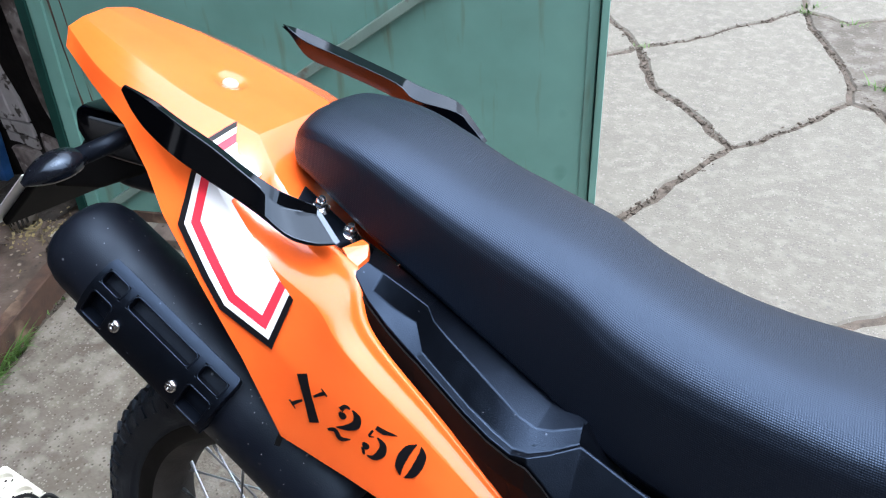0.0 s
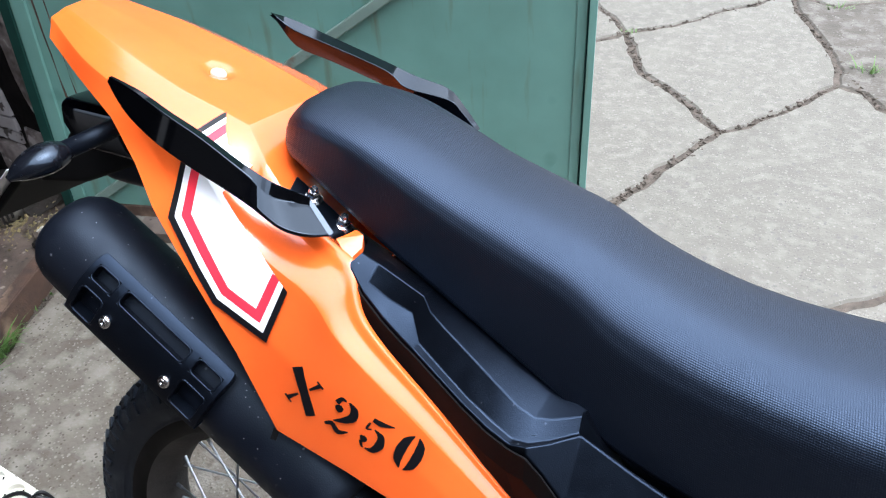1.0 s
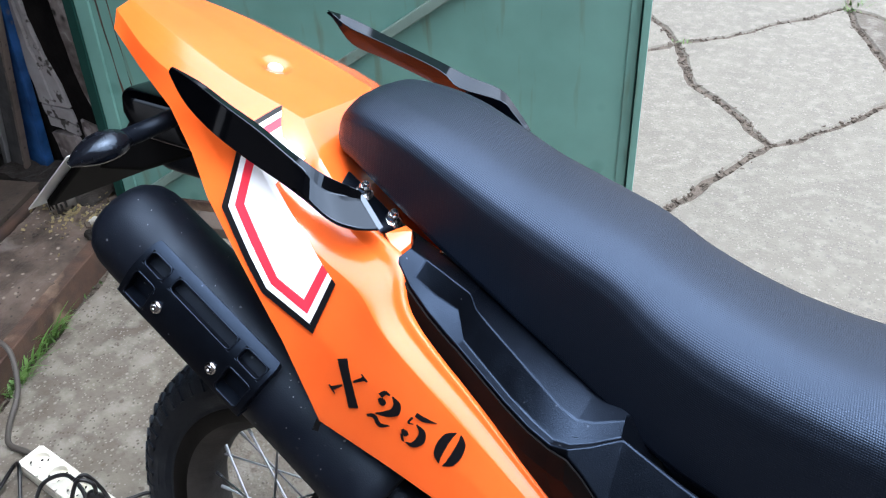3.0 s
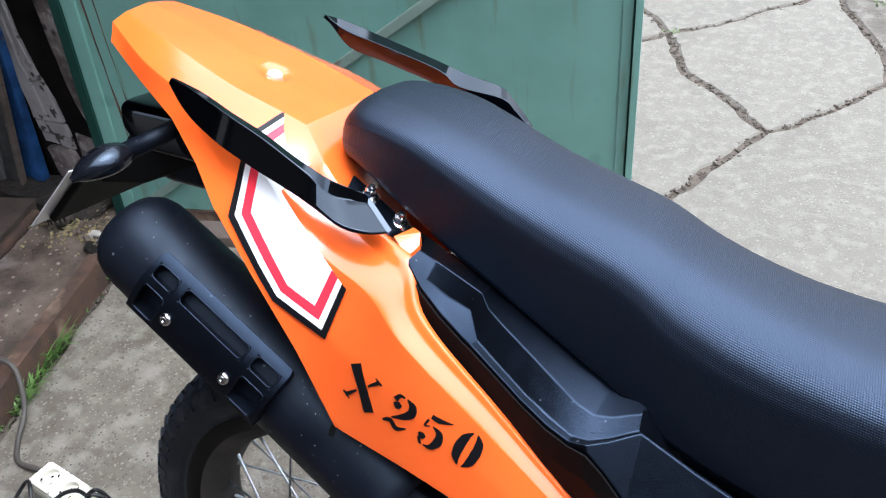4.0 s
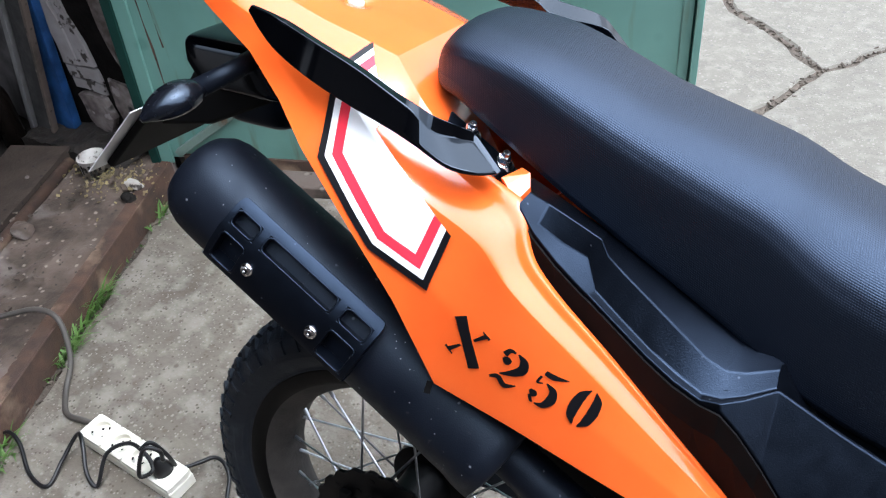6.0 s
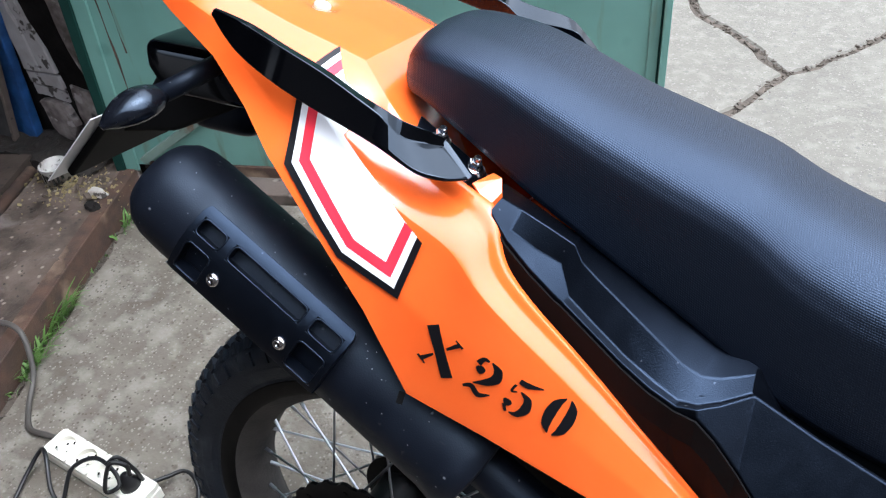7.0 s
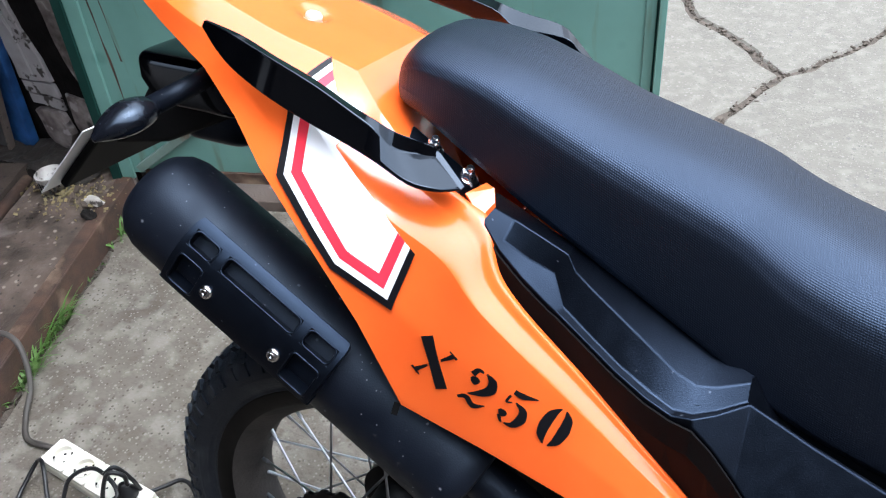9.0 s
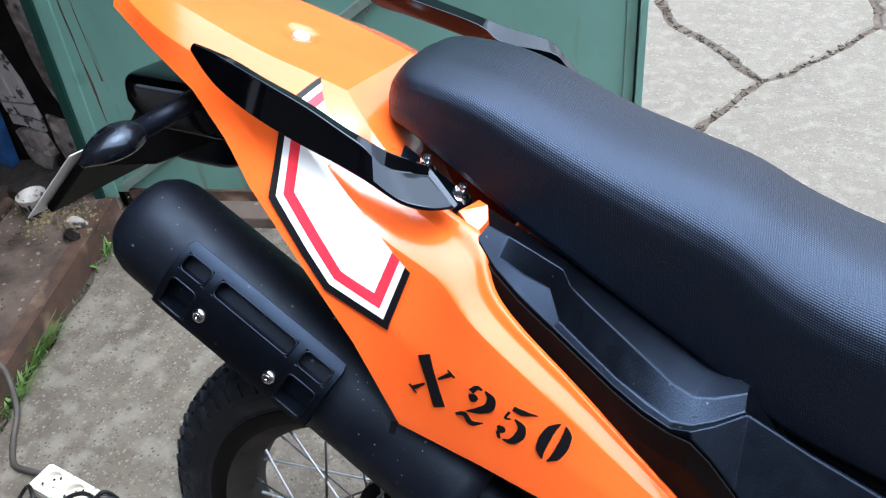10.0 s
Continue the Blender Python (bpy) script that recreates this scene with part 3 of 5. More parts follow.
def crest_band(name, d0, d1, mat, label):
    bm = bmesh.new()
    rows = []
    for a, b in ((inset(chain, d0), inset(chain, d1)),):
        for i in range(len(a) - 1):
            for k in range(8 if i < len(a) - 2 else 9):
                t = k / 8
                p, q = a[i].lerp(a[i + 1], t), b[i].lerp(b[i + 1], t)
                rows.append([laid(crest_plane(p.lerp(q, f)), CREST_WAY, 0.0027) for f in (0, 0.33, 0.67, 1)])
    grid(bm, rows)
    return part(name, bm, mat, shell, label)


def crest_field(d):
    """The white field between the innermost band and the ridge of the fairing."""
    bm = bmesh.new()
    a = inset(chain, d)
    left, right = [], []
    def spread(pts, n):
        run = [0.0]
        for p, q in zip(pts, pts[1:]):
            run.append(run[-1] + (q - p).length)
        return [Vector([float(np.interp(s, run, [p[k] for p in pts])) for k in range(3)]) for s in np.linspace(0, run[-1], n)]
    left, right = spread(a[1:6], 80), spread(list(reversed([a[6], *inner[:-1], a[0]])), 80)
    grid(bm, [[laid(crest_plane(p.lerp(q, f)), CREST_WAY, 0.0021) for f in np.linspace(0, 1, 30)] for p, q in zip(left, right)])
    return part("crest_field", bm, WHITE_DECAL, shell, "white decal field")


crest_band("crest_border", 0.0, 0.0062, BLACK_DECAL, "black decal outline")
crest_band("crest_line", 0.0062, 0.0125, WHITE_DECAL, "white decal line")
crest_band("crest_band", 0.0125, 0.0215, RED_DECAL, "red decal band")
crest_field(0.0215)


# ---- grab handles ----
def grab_handle(s):
    """s: -1 for the right-hand one, 1 for the left."""
    # rails along the casting: lower outer edge, ridge, inner top edge
    if s < 0:
        low = ((-0.087, 0.124, 1.0135), (-0.0685, 0.131, 0.998), (-0.048, 0.136, 0.9845), (-0.010, 0.145, 0.971), (0.029, 0.146, 0.956), (0.067, 0.147, 0.944), (0.098, 0.148, 0.933), (0.128, 0.148, 0.9195), (0.150, 0.142, 0.9155), (0.1636, 0.124, 0.912))
        ridge = ((-0.083, 0.124, 1.0185), (-0.056, 0.131, 1.016), (-0.0315, 0.136, 1.010), (0.0035, 0.143, 1.002), (0.0415, 0.144, 0.988), (0.0747, 0.144, 0.972), (0.0965, 0.143, 0.9595), (0.106, 0.134, 0.943), (0.1175, 0.124, 0.937), (0.133, 0.112, 0.934))
        inner = ((-0.084, 0.12, 1.0195), (-0.0613, 0.1237, 1.0167), (-0.0361, 0.127, 1.0121), (-0.0027, 0.1308, 1.0011), (0.0359, 0.132, 0.9878), (0.0691, 0.1321, 0.972), (0.0903, 0.134, 0.9653), (0.1058, 0.1278, 0.9553), (0.1243, 0.1199, 0.9474), (0.1338, 0.1126, 0.9419))
    else:
        # the left one has a longer, blunter front end
        ridge = ((-0.092, 0.140, 1.0353), (-0.063, 0.146, 1.0296), (-0.016, 0.150, 1.0167), (0.063, 0.150, 0.9975), (0.102, 0.150, 0.987), (0.146, 0.148, 0.980), (0.169, 0.142, 0.966), (0.190, 0.136, 0.9483))
        inner = ((-0.0805, 0.134, 1.034), (-0.051, 0.132, 1.0205), (-0.004, 0.132, 1.0105), (0.074, 0.132, 0.992), (0.102, 0.130, 0.977), (0.1565, 0.128, 0.973), (0.173, 0.128, 0.9624), (0.1885, 0.130, 0.9475))
        low = [(x + 0.002, y + 0.004, z - k) for (x, y, z), k in zip(ridge, (0.004, 0.022, 0.027, 0.027, 0.028, 0.028, 0.018, 0.006))]
    count = len(ridge)
    depth = [0.006] + [0.0185] * (count - 2) + [0.006]
    # a blunt rim along the lower edge, deepest round the pad
    rim = [tuple(p + (q - p) * k for p, q in zip(a, b)) for a, b, k in zip(low, ridge, [0.30] * count)]
    if s < 0:
        rim = rim[:6] + [(x - 0.001, y + 0.001, z + k) for (x, y, z), k in zip(low[6:], (0.006, 0.0045, 0.0040, 0.0035))]
    under = [(x + 0.001, y - 0.008, z + 0.001) for x, y, z in low]
    stations = [(a, e, b, c, (c[0] + 0.004, c[1] - 0.002, c[2] - k), u) for a, e, b, c, k, u in zip(low, rim, ridge, inner, depth, under)]
    lines = [catmull([(x, s * y, z) for x, y, z in line], 4) for line in zip(*stations)]
    bm = bmesh.new()
    grid(bm, list(zip(*lines)), closed=True, caps=True)
    ob = part("grab_handle", bm, GLOSS, bike, "glossy black metal grab handle", smooth=True, bevel=0.0026, sharp=11)
    ob.modifiers["edges"].width = 0.0015
    return ob


def flange_bolt(name, at, way, r, parent, label="bright steel flange bolt"):
    bm = bmesh.new()
    m = axes(at, way)
    turned(bm, [(r * 1.0, 0), (r * 1.05, 0.0015), (r * 0.8, 0.004), (r * 0.62, 0.0045)], m, 20)
    turned(bm, [(r * 0.62, 0.0046), (r * 0.62, 0.010), (r * 0.5, 0.0115)], m, 6)
    turned(bm, [(r * 0.36, 0.0114), (r * 0.36, 0.016), (r * 0.25, 0.017)], m, 12)
    return part(name, bm, CHROME, parent, label)


for s in (-1, 1):
    handle = grab_handle(s)
    bm = bmesh.new()
    rows = [[Vector((x, s * y, z - d)) for x, y, z in ((0.090, 0.068, 0.937), (0.098, 0.098, 0.928), (0.135, 0.106, 0.906), (0.150, 0.098, 0.898), (0.157, 0.070, 0.897))] for d in (0.0, 0.007)]
    grid(bm, rows, closed=True, caps=True)
    part("mounting_bracket", bm, BLACK, handle, "black steel mounting bracket", bevel=0.002)
    for x, z in ((0.113, 0.9195), (0.1465, 0.8990)):
        flange_bolt("bolt", (x, s * 0.0765, z), (0.35, s * 0.25, 0.9), 0.0098, handle)
    bm = bmesh.new()
    box(bm, (-0.012, -0.006, -0.012), (0.012, 0.010, 0.010), axes((0.136, s * 0.103, 0.893), (0.45, 0, 0.9)))
    part("tab", bm, BLACK, handle, "black tab under the handle", bevel=0.003)

    # the fairing's flange between the bracket and the side cover
    edge = ((0.1712, 0.0900, 0.9073), (0.1807, 0.0940, 0.9062), (0.1854, 0.1035, 0.8980), (0.1793, 0.1170, 0.8895))
    bm = bmesh.new()
    grid(bm, [[Vector((x, s * y, z + d)) for (x, y, z), d in zip(line, lift)] for line, lift in ((((0.1600, 0.1080, 0.9069), (0.1673, 0.1120, 0.9015), (0.1733, 0.1155, 0.8956), (0.1782, 0.1180, 0.8907)), (-0.004, -0.003, -0.002, 0.0)), (edge, (0, 0, 0, 0)), ([(x + 0.001, y - 0.001, z - 0.010) for x, y, z in edge], (0, 0, 0, 0)))])
    part("flange", bm, ORANGE, shell, "glossy orange moulded flange", solid=0.003, bevel=0.0012)

# fender bolt
bm = bmesh.new()
turned(bm, [(0.0086, -0.003), (0.0086, 0.0006), (0.0068, 0.0026), (0.0048, 0.0034), (0.0022, 0.0037)], axes(BOLT + Vector((0, 0, -0.0038)), (0.3, 0, 1)), 20)
part("fender_bolt", bm, ZINC, shell, "bright domed fender bolt", smooth=True)


# ---- black side covers under the seat ----
def side_cover(s):
    # the block at the tail, a notch, the finger trough and the plain panel ahead of it; lines from the seat outwards
    seat_side = ((0.176, 0.076, 0.893), (0.197, 0.076, 0.884), (0.224, 0.076, 0.871), (0.2475, 0.076, 0.8605), (0.258, 0.076, 0.856), (0.276, 0.076, 0.847), (0.303, 0.076, 0.834), (0.330, 0.076, 0.820), (0.357, 0.076, 0.807), (0.375, 0.076, 0.798), (0.390, 0.076, 0.797), (0.4105, 0.076, 0.790), (0.462, 0.080, 0.715), (0.64, 0.085, 0.68))
    ledge = ((0.1858, 0.104, 0.8934), (0.205, 0.107, 0.8889), (0.2311, 0.109, 0.8797), (0.254, 0.110, 0.8705), (0.2616, 0.112, 0.8577), (0.2763, 0.113, 0.8465), (0.3022, 0.114, 0.8277), (0.3281, 0.116, 0.8098), (0.3538, 0.118, 0.792), (0.3708, 0.118, 0.7858), (0.385, 0.113, 0.7855), (0.4099, 0.1015, 0.7918), (0.462, 0.100, 0.715), (0.64, 0.100, 0.640))
    rim = ((0.1854, 0.1234, 0.8923), (0.2016, 0.121, 0.8754), (0.2235, 0.118, 0.8621), (0.245, 0.1145, 0.8533), (0.258, 0.125, 0.8298), (0.2845, 0.127, 0.8101), (0.311, 0.130, 0.7923), (0.3369, 0.134, 0.7795), (0.3593, 0.138, 0.7716), (0.3735, 0.136, 0.7711), (0.3894, 0.1255, 0.7728), (0.4105, 0.109, 0.7784), (0.462, 0.108, 0.7553), (0.64, 0.112, 0.690))
    chamfer = ((0.1862, 0.126, 0.8891), (0.2027, 0.131, 0.8712), (0.2247, 0.134, 0.8528), (0.2474, 0.134, 0.8346), (0.2555, 0.134, 0.8295), (0.2839, 0.1365, 0.8099), (0.310, 0.139, 0.792), (0.3356, 0.1425, 0.7784), (0.358, 0.1455, 0.7711), (0.3742, 0.1455, 0.7742), (0.3905, 0.134, 0.7759), (0.412, 0.112, 0.7778), (0.463, 0.112, 0.7545), (0.64, 0.116, 0.689))
    face_out = (-0.001, -0.002, -0.003, -0.004, -0.004, -0.004, -0.004, -0.004, -0.003, 0.003, 0.014, 0.034, 0.046, 0.046)
    face_drop = (0.012, 0.020, 0.026, 0.030, 0.030, 0.030, 0.030, 0.028, 0.020, 0.006, 0.022, 0.050, 0.082, 0.080)
    face = [(x + 0.002, y + o, z - d) for (x, y, z), o, d in zip(chamfer, face_out, face_drop)]
    foot = [(x + 0.004, min(y - 0.008, 0.128), z - 0.07) for x, y, z in face]
    rows = [[Vector((x, s * y, z)) for x, y, z in line] for line in (seat_side, ledge, rim, chamfer, face, foot)]
    bm = bmesh.new()
    grid(bm, rows)
    ob = part("side_cover", bm, BLACK, bike, "matt black plastic side cover with a finger trough", smooth=True, bevel=0.0024, sharp=20)
    ob.modifiers["edges"].angle_limit = radians(17)
    # near-black strip added for the shade between the cover and the fairing's flange
    bm = bmesh.new()
    top = [(x, y - 0.0005, z - 0.0045) for x, y, z in chamfer[:9]] + [(x, y + 0.0005, z - 0.002) for x, y, z in face[9:]]
    grid(bm, [[Vector((x, s * (y - o), z - d)) for x, y, z in top] for o, d in ((0.0, 0.0), (0.002, 0.026))] + [[Vector((x, s * min(y - 0.004, 0.129), z - 0.090)) for x, y, z in top]])
    part("seal_strip", bm, PIT, ob, "dull black strip standing for the shade behind the fairing edge", solid=0.002)
    return ob


covers = [side_cover(-1), side_cover(1)]
# the clip lug and the moulded ring in the trough
bm = bmesh.new()
turned(bm, [(0.0068, -0.001), (0.0065, 0.0004), (0.0059, 0.0004), (0.0056, -0.001)], axes((0.3725, -0.1235, 0.7772), (0.1, -0.2, 0.97)), 20)
part("moulded_ring", bm, BLACK, covers[0], "small moulded ring in the trough", smooth=True)
bm = bmesh.new()
box(bm, (-0.006, -0.004, -0.003), (0.006, 0.004, 0.003), axes((0.205, -0.073, 0.890), (0.4, -0.3, 0.9)))
part("clip_lug", bm, GREY_BOARD, covers[0], "grey clip lug under the seat edge", bevel=0.001)

# inner frame that fills the dark between covers, seat and wheel
bm = bmesh.new()
for y in (-0.055, 0.055):
    tube(bm, [(0.0, y, 0.93), (0.2, y, 0.85), (0.45, y, 0.72), (0.62, y, 0.66)], 0.014, 10)
    tube(bm, [(0.02, y, 0.90), (0.22, y, 0.62), (0.50, y, 0.46)], 0.013, 10)
part("subframe", bm, BLACK, bike, "black steel subframe tubes", smooth=True)
bm = bmesh.new()
box(bm, (0.19, -0.06, 0.50), (0.62, 0.06, 0.72))
part("airbox", bm, PIT, bike, "black airbox below the seat", bevel=0.02)
bm = bmesh.new()
rows = []
for i in range(19):
    a = radians(20 + i * 4.2)
    rows.append([Vector((0.385 * math.cos(a), y, 0.325 + (0.385 - 0.012 * (abs(y) / 0.07) ** 2) * math.sin(a) + 0.03)) for y in np.linspace(-0.07, 0.07, 7)])
grid(bm, rows)
part("inner_mudguard", bm, BLACK, bike, "black inner mudguard over the tyre", smooth=True, solid=0.004)

# ---- exhaust ----
EX_O = Vector((-0.1105, -0.118, 0.7880))
EX_A = Vector((0.866, -0.02, -0.5)).normalized()
EX_U = (Vector((0.5, 0, 0.866)) - Vector((0.5, 0, 0.866)).dot(EX_A) * EX_A).normalized()
EX_V = EX_A.cross(EX_U) * -1
if EX_V.y > 0:
    EX_V = -EX_V


def on_can(a, deg, r):
    a, deg, r = float(a), float(deg), float(r)
    return EX_O + a * EX_A + r * (math.cos(radians(deg)) * EX_V + math.sin(radians(deg)) * EX_U)


can = Matrix((( EX_V[0], EX_U[0], EX_A[0], EX_O[0]), (EX_V[1], EX_U[1], EX_A[1], EX_O[1]), (EX_V[2], EX_U[2], EX_A[2], EX_O[2]), (0, 0, 0, 1)))
bm = bmesh.new()
turned(bm, [(0.0124, -0.082), (0.0185, -0.092), (0.0309, -0.0925), (0.0433, -0.087), (0.0520, -0.076), (0.0561, -0.062), (0.0572, -0.046), (0.0574, -0.020), (0.0577, 0.05), (0.0577, 0.20), (0.0587, 0.31), (0.0608, 0.325), (0.0608, 0.342), (0.0464, 0.346)], can, 48)
muffler = part("muffler", bm, MUFF, bike, "matt black exhaust muffler with light scratches", smooth=True)
bm = bmesh.new()
turned(bm, [(0.0, -0.060), (0.0125, -0.060), (0.0125, -0.0935), (0.0145, -0.0935), (0.0145, -0.085)], can, 20, close=False)
part("outlet", bm, RIM, muffler, "dark outlet pipe")
bm = bmesh.new()
tube(bm, catmull([on_can(0.33, 0, 0.0), on_can(0.42, 0, 0.0), (0.36, -0.12, 0.52), (0.48, -0.09, 0.42)], 6), 0.024, 14)
part("header_pipe", bm, MUFF, muffler, "black exhaust pipe", smooth=True)
bm = bmesh.new()
c = on_can(0.246, 43, 0.0581)
box(bm, (-0.0032, -0.006, -0.0004), (0.0032, 0.006, 0.0004), axes(c, c - (EX_O + 0.246 * EX_A)))
part("sticker", bm, RIM, muffler, "small grey sticker on the can", bevel=0.0004)


def heat_shield():
    """A shield bent round the can, with three long slots and two lower cut-outs."""
    al = [-0.012, 0.0, 0.030, 0.040, 0.131, 0.141, 0.174, 0.185]
    de = [-4, 1, 27, 34.5, 48, 58]
    holes = {(1, 3), (3, 3), (5, 3), (1, 1), (5, 1)}
    fine_a, fine_d, cell_a, cell_d = [], [], [], []
    for k, (p, q) in enumerate(zip(al, al[1:])):
        for t in np.linspace(0, 1, 5)[:-1]:
            fine_a.append(p + (q - p) * t), cell_a.append(k)
    fine_a.append(al[-1])
    for k, (p, q) in enumerate(zip(de, de[1:])):
        for t in np.linspace(0, 1, 5)[:-1]:
            fine_d.append(p + (q - p) * t), cell_d.append(k)
    fine_d.append(de[-1])
    bm = bmesh.new()
    vs = {}
    for i, a in enumerate(fine_a):
        for j, d in enumerate(fine_d):
            # the four corners are rounded: the outer cells' squares drawn in to quarter discs
            ca, cd = (al[1] if a < al[1] else al[-2]), (de[1] if d < de[1] else de[-2])
            wa, wd = (al[0] if a < al[1] else al[-1]) - ca, (de[0] if d < de[1] else de[-1]) - cd
            u, v = max(0.0, (a - ca) / wa), max(0.0, (d - cd) / wd)
            if u > 0 and v > 0:
                a, d = ca + wa * u * math.sqrt(1 - v * v / 2), cd + wd * v * math.sqrt(1 - u * u / 2)
            vs[i, j] = bm.verts.new(on_can(a, d, 0.0735))
    for i in range(len(cell_a)):
        for j in range(len(cell_d)):
            if (cell_a[i], cell_d[j]) not in holes:
                bm.faces.new((vs[i, j], vs[i + 1, j], vs[i + 1, j + 1], vs[i, j + 1]))
    ob = part("heat_shield", bm, BLACK, muffler, "black slotted heat shield", smooth=True)
    if sum((p.normal.y for p in ob.data.polygons)) > 0:
        ob.data.flip_normals()
    md = ob.modifiers.new("thickness", "SOLIDIFY")
    md.thickness, md.offset = 0.0145, -1
    md = ob.modifiers.new("edges", "BEVEL")
    md.width, md.segments, md.limit_method, md.angle_limit, md.harden_normals = 0.0048, 3, "ANGLE", radians(40), True
    return ob


shield = heat_shield()


def slot_lip(a0, a1, d0, d1, r=0.0013, corner=0.0055):
    """A rounded lip round one opening of the shield."""
    per = 0.0735 * math.pi / 180
    path = []
    for ca, cd, start in ((a1, d1, 0), (a0, d1, 90), (a0, d0, 180), (a1, d0, 270)):
        for k in range(6):
            t = radians(start + 18 * k)
            ia, idg = (-1 if ca == a1 else 1), (-1 if cd == d1 else 1)
            path.append(on_can(ca + ia * corner + corner * math.cos(t), cd + (idg * corner + corner * math.sin(t)) / per, 0.0728))
    path += path[:2]
    bm = bmesh.new()
    tube(bm, path, r, 8, up=tuple(on_can(0, (d0 + d1) / 2, 1.0) - EX_O))
    return part("slot_lip", bm, BLACK, shield, smooth=True)


for a0, a1, d0, d1 in ((0.0, 0.030, 34.5, 48), (0.040, 0.131, 34.5, 48), (0.141, 0.174, 34.5, 48), (0.0, 0.030, 1, 27), (0.141, 0.174, 1, 27)):
    slot_lip(a0, a1, d0, d1)
for a, d in ((0.0425, 16), (0.1287, 13.8)):
    bm = bmesh.new()
    c = on_can(a, d, 0.0735)
    m = axes(c, c - (EX_O + a * EX_A))
    turned(bm, [(0.0072, 0), (0.0072, 0.001), (0.006, 0.0032), (0.0042, 0.0042)], m, 20)
    turned(bm, [(0.0040, 0.0043), (0.0032, 0.0048), (0.0028, 0.0028)], m, 6)
    part("screw", bm, CHROME, shield, "bright button-head screw", smooth=True)
bm = bmesh.new()
tube(bm, [on_can(-0.005, -10, 0.063), on_can(0.06, -12, 0.063), on_can(0.178, -10, 0.063)], 0.0016, 8)
part("clamp_strap", bm, CHROME, shield, "bright edge of the clamp strap", smooth=True)


# ---- rear wheel ----
AXLE = 0.322
wheel_pose = axes((0, 0, AXLE), (0, -1, 0))
bm = bmesh.new()
turned(bm, [(0.016, -0.10), (0.030, -0.10), (0.032, -0.065), (0.060, -0.060), (0.060, -0.045), (0.036, -0.040), (0.034, 0.040), (0.060, 0.045), (0.060, 0.060), (0.030, 0.064), (0.024, 0.10), (0.012, 0.10)], wheel_pose, 32)
wheel = part("rear_wheel", bm, RIM, bike, "spoked rear wheel with black hub and rim", smooth=True, bevel=0.001)
bm = bmesh.new()
cross = [(0.238, -0.034), (0.243, -0.043), (0.248, -0.0455), (0.252, -0.0455), (0.264, -0.050), (0.284, -0.053), (0.298, -0.047), (0.308, -0.032), (0.312, 0.0)]
half = catmull([(r, h, 0) for r, h in cross], 3)
turned(bm, [(q.x, q.y) for q in half] + [(q.x, -q.y) for q in reversed(half[:-1])], wheel_pose, 72, close=False)
tyre = part("tyre", bm, RUBBER, wheel, "dusty knobbly off-road tyre", smooth=True)
bm = bmesh.new()
for k in range(64):
    for row, (r, h, tilt, wid, lng) in enumerate(((0.313, 0.0, 0, 0.009, 0.0095), (0.312, 0.019, 14, 0.007, 0.0085), (0.312, -0.019, -14, 0.007, 0.0085), (0.304, 0.038, 48, 0.008, 0.008), (0.304, -0.038, -48, 0.008, 0.008), (0.288, 0.0515, 76, 0.009, 0.0062), (0.288, -0.0515, -76, 0.009, 0.0062))):
        turn = 2 * math.pi * (k + 0.5 * (row % 2 == 0)) / 64
        m = wheel_pose @ Matrix.Rotation(turn, 4, "Z") @ Matrix.Translation((r, 0, h)) @ Matrix.Rotation(radians(-tilt), 4, "Y")
        box(bm, (-0.004, -lng / 1.6, -wid), (0.0055 if row < 5 else 0.0024, lng / 1.6, wid), m)
part("tread_block", bm, RUBBER, tyre, "rubber tread blocks", kind="stuff")
bm = bmesh.new()
for r0 in (0.258, 0.272):
    for k in range(5):
        a0 = k * 1.26 + (0.4 if r0 > 0.27 else 0)
        rows = [[wheel_pose @ Vector((r * math.cos(a), r * math.sin(a), 0.0535 - 0.15 * max(0.0, 0.268 - r))) for r in (r0 - 0.0012, r0 + 0.0012)] for a in np.linspace(a0, a0 + 0.62, 14)]
        grid(bm, rows)
part("sidewall_rib", bm, RUBBER, tyre, "raised sidewall ribs")
bm = bmesh.new()
rim_cross = [(0.223, -0.042), (0.229, -0.046), (0.2465, -0.046), (0.2465, -0.036), (0.226, -0.032), (0.214, -0.018), (0.206, -0.010), (0.206, 0.010), (0.214, 0.018), (0.226, 0.032), (0.2465, 0.036), (0.2465, 0.046), (0.229, 0.046), (0.223, 0.042)]
turned(bm, rim_cross, wheel_pose, 72, close=False)
rim = part("rim", bm, RIM, wheel, "worn black rim", smooth=True, bevel=0.0008, sharp=35)
bm = bmesh.new()
turned(bm, [(0.223, 0.042), (0.215, 0.036), (0.207, 0.026), (0.199, 0.015), (0.198, -0.015), (0.207, -0.026), (0.215, -0.036), (0.223, -0.042)], wheel_pose, 72, close=False)
part("rim_well", bm, RIM_DUST, rim, "dusty inner face of the rim", smooth=True)
for k in range(36):
    side = 1 if k % 2 else -1
    lean = 1 if (k // 2) % 2 else -1
    a = 2 * math.pi * k / 36
    b = a + lean * radians(62)
    p = Vector((0.203 * math.cos(a), 0.203 * math.sin(a), side * 0.004))
    q = Vector((0.052 * math.cos(b), 0.052 * math.sin(b), side * 0.052))
    bm = bmesh.new()
    tube(bm, [wheel_pose @ p, wheel_pose @ q], 0.0017, 8, up=(0.3, 0.4, 0.8))
    tube(bm, [wheel_pose @ p, wheel_pose @ p.lerp(q, 0.09)], 0.0027, 8, up=(0.3, 0.4, 0.8))
    part("spoke", bm, SPOKE, wheel)
bm = bmesh.new()
n = 96
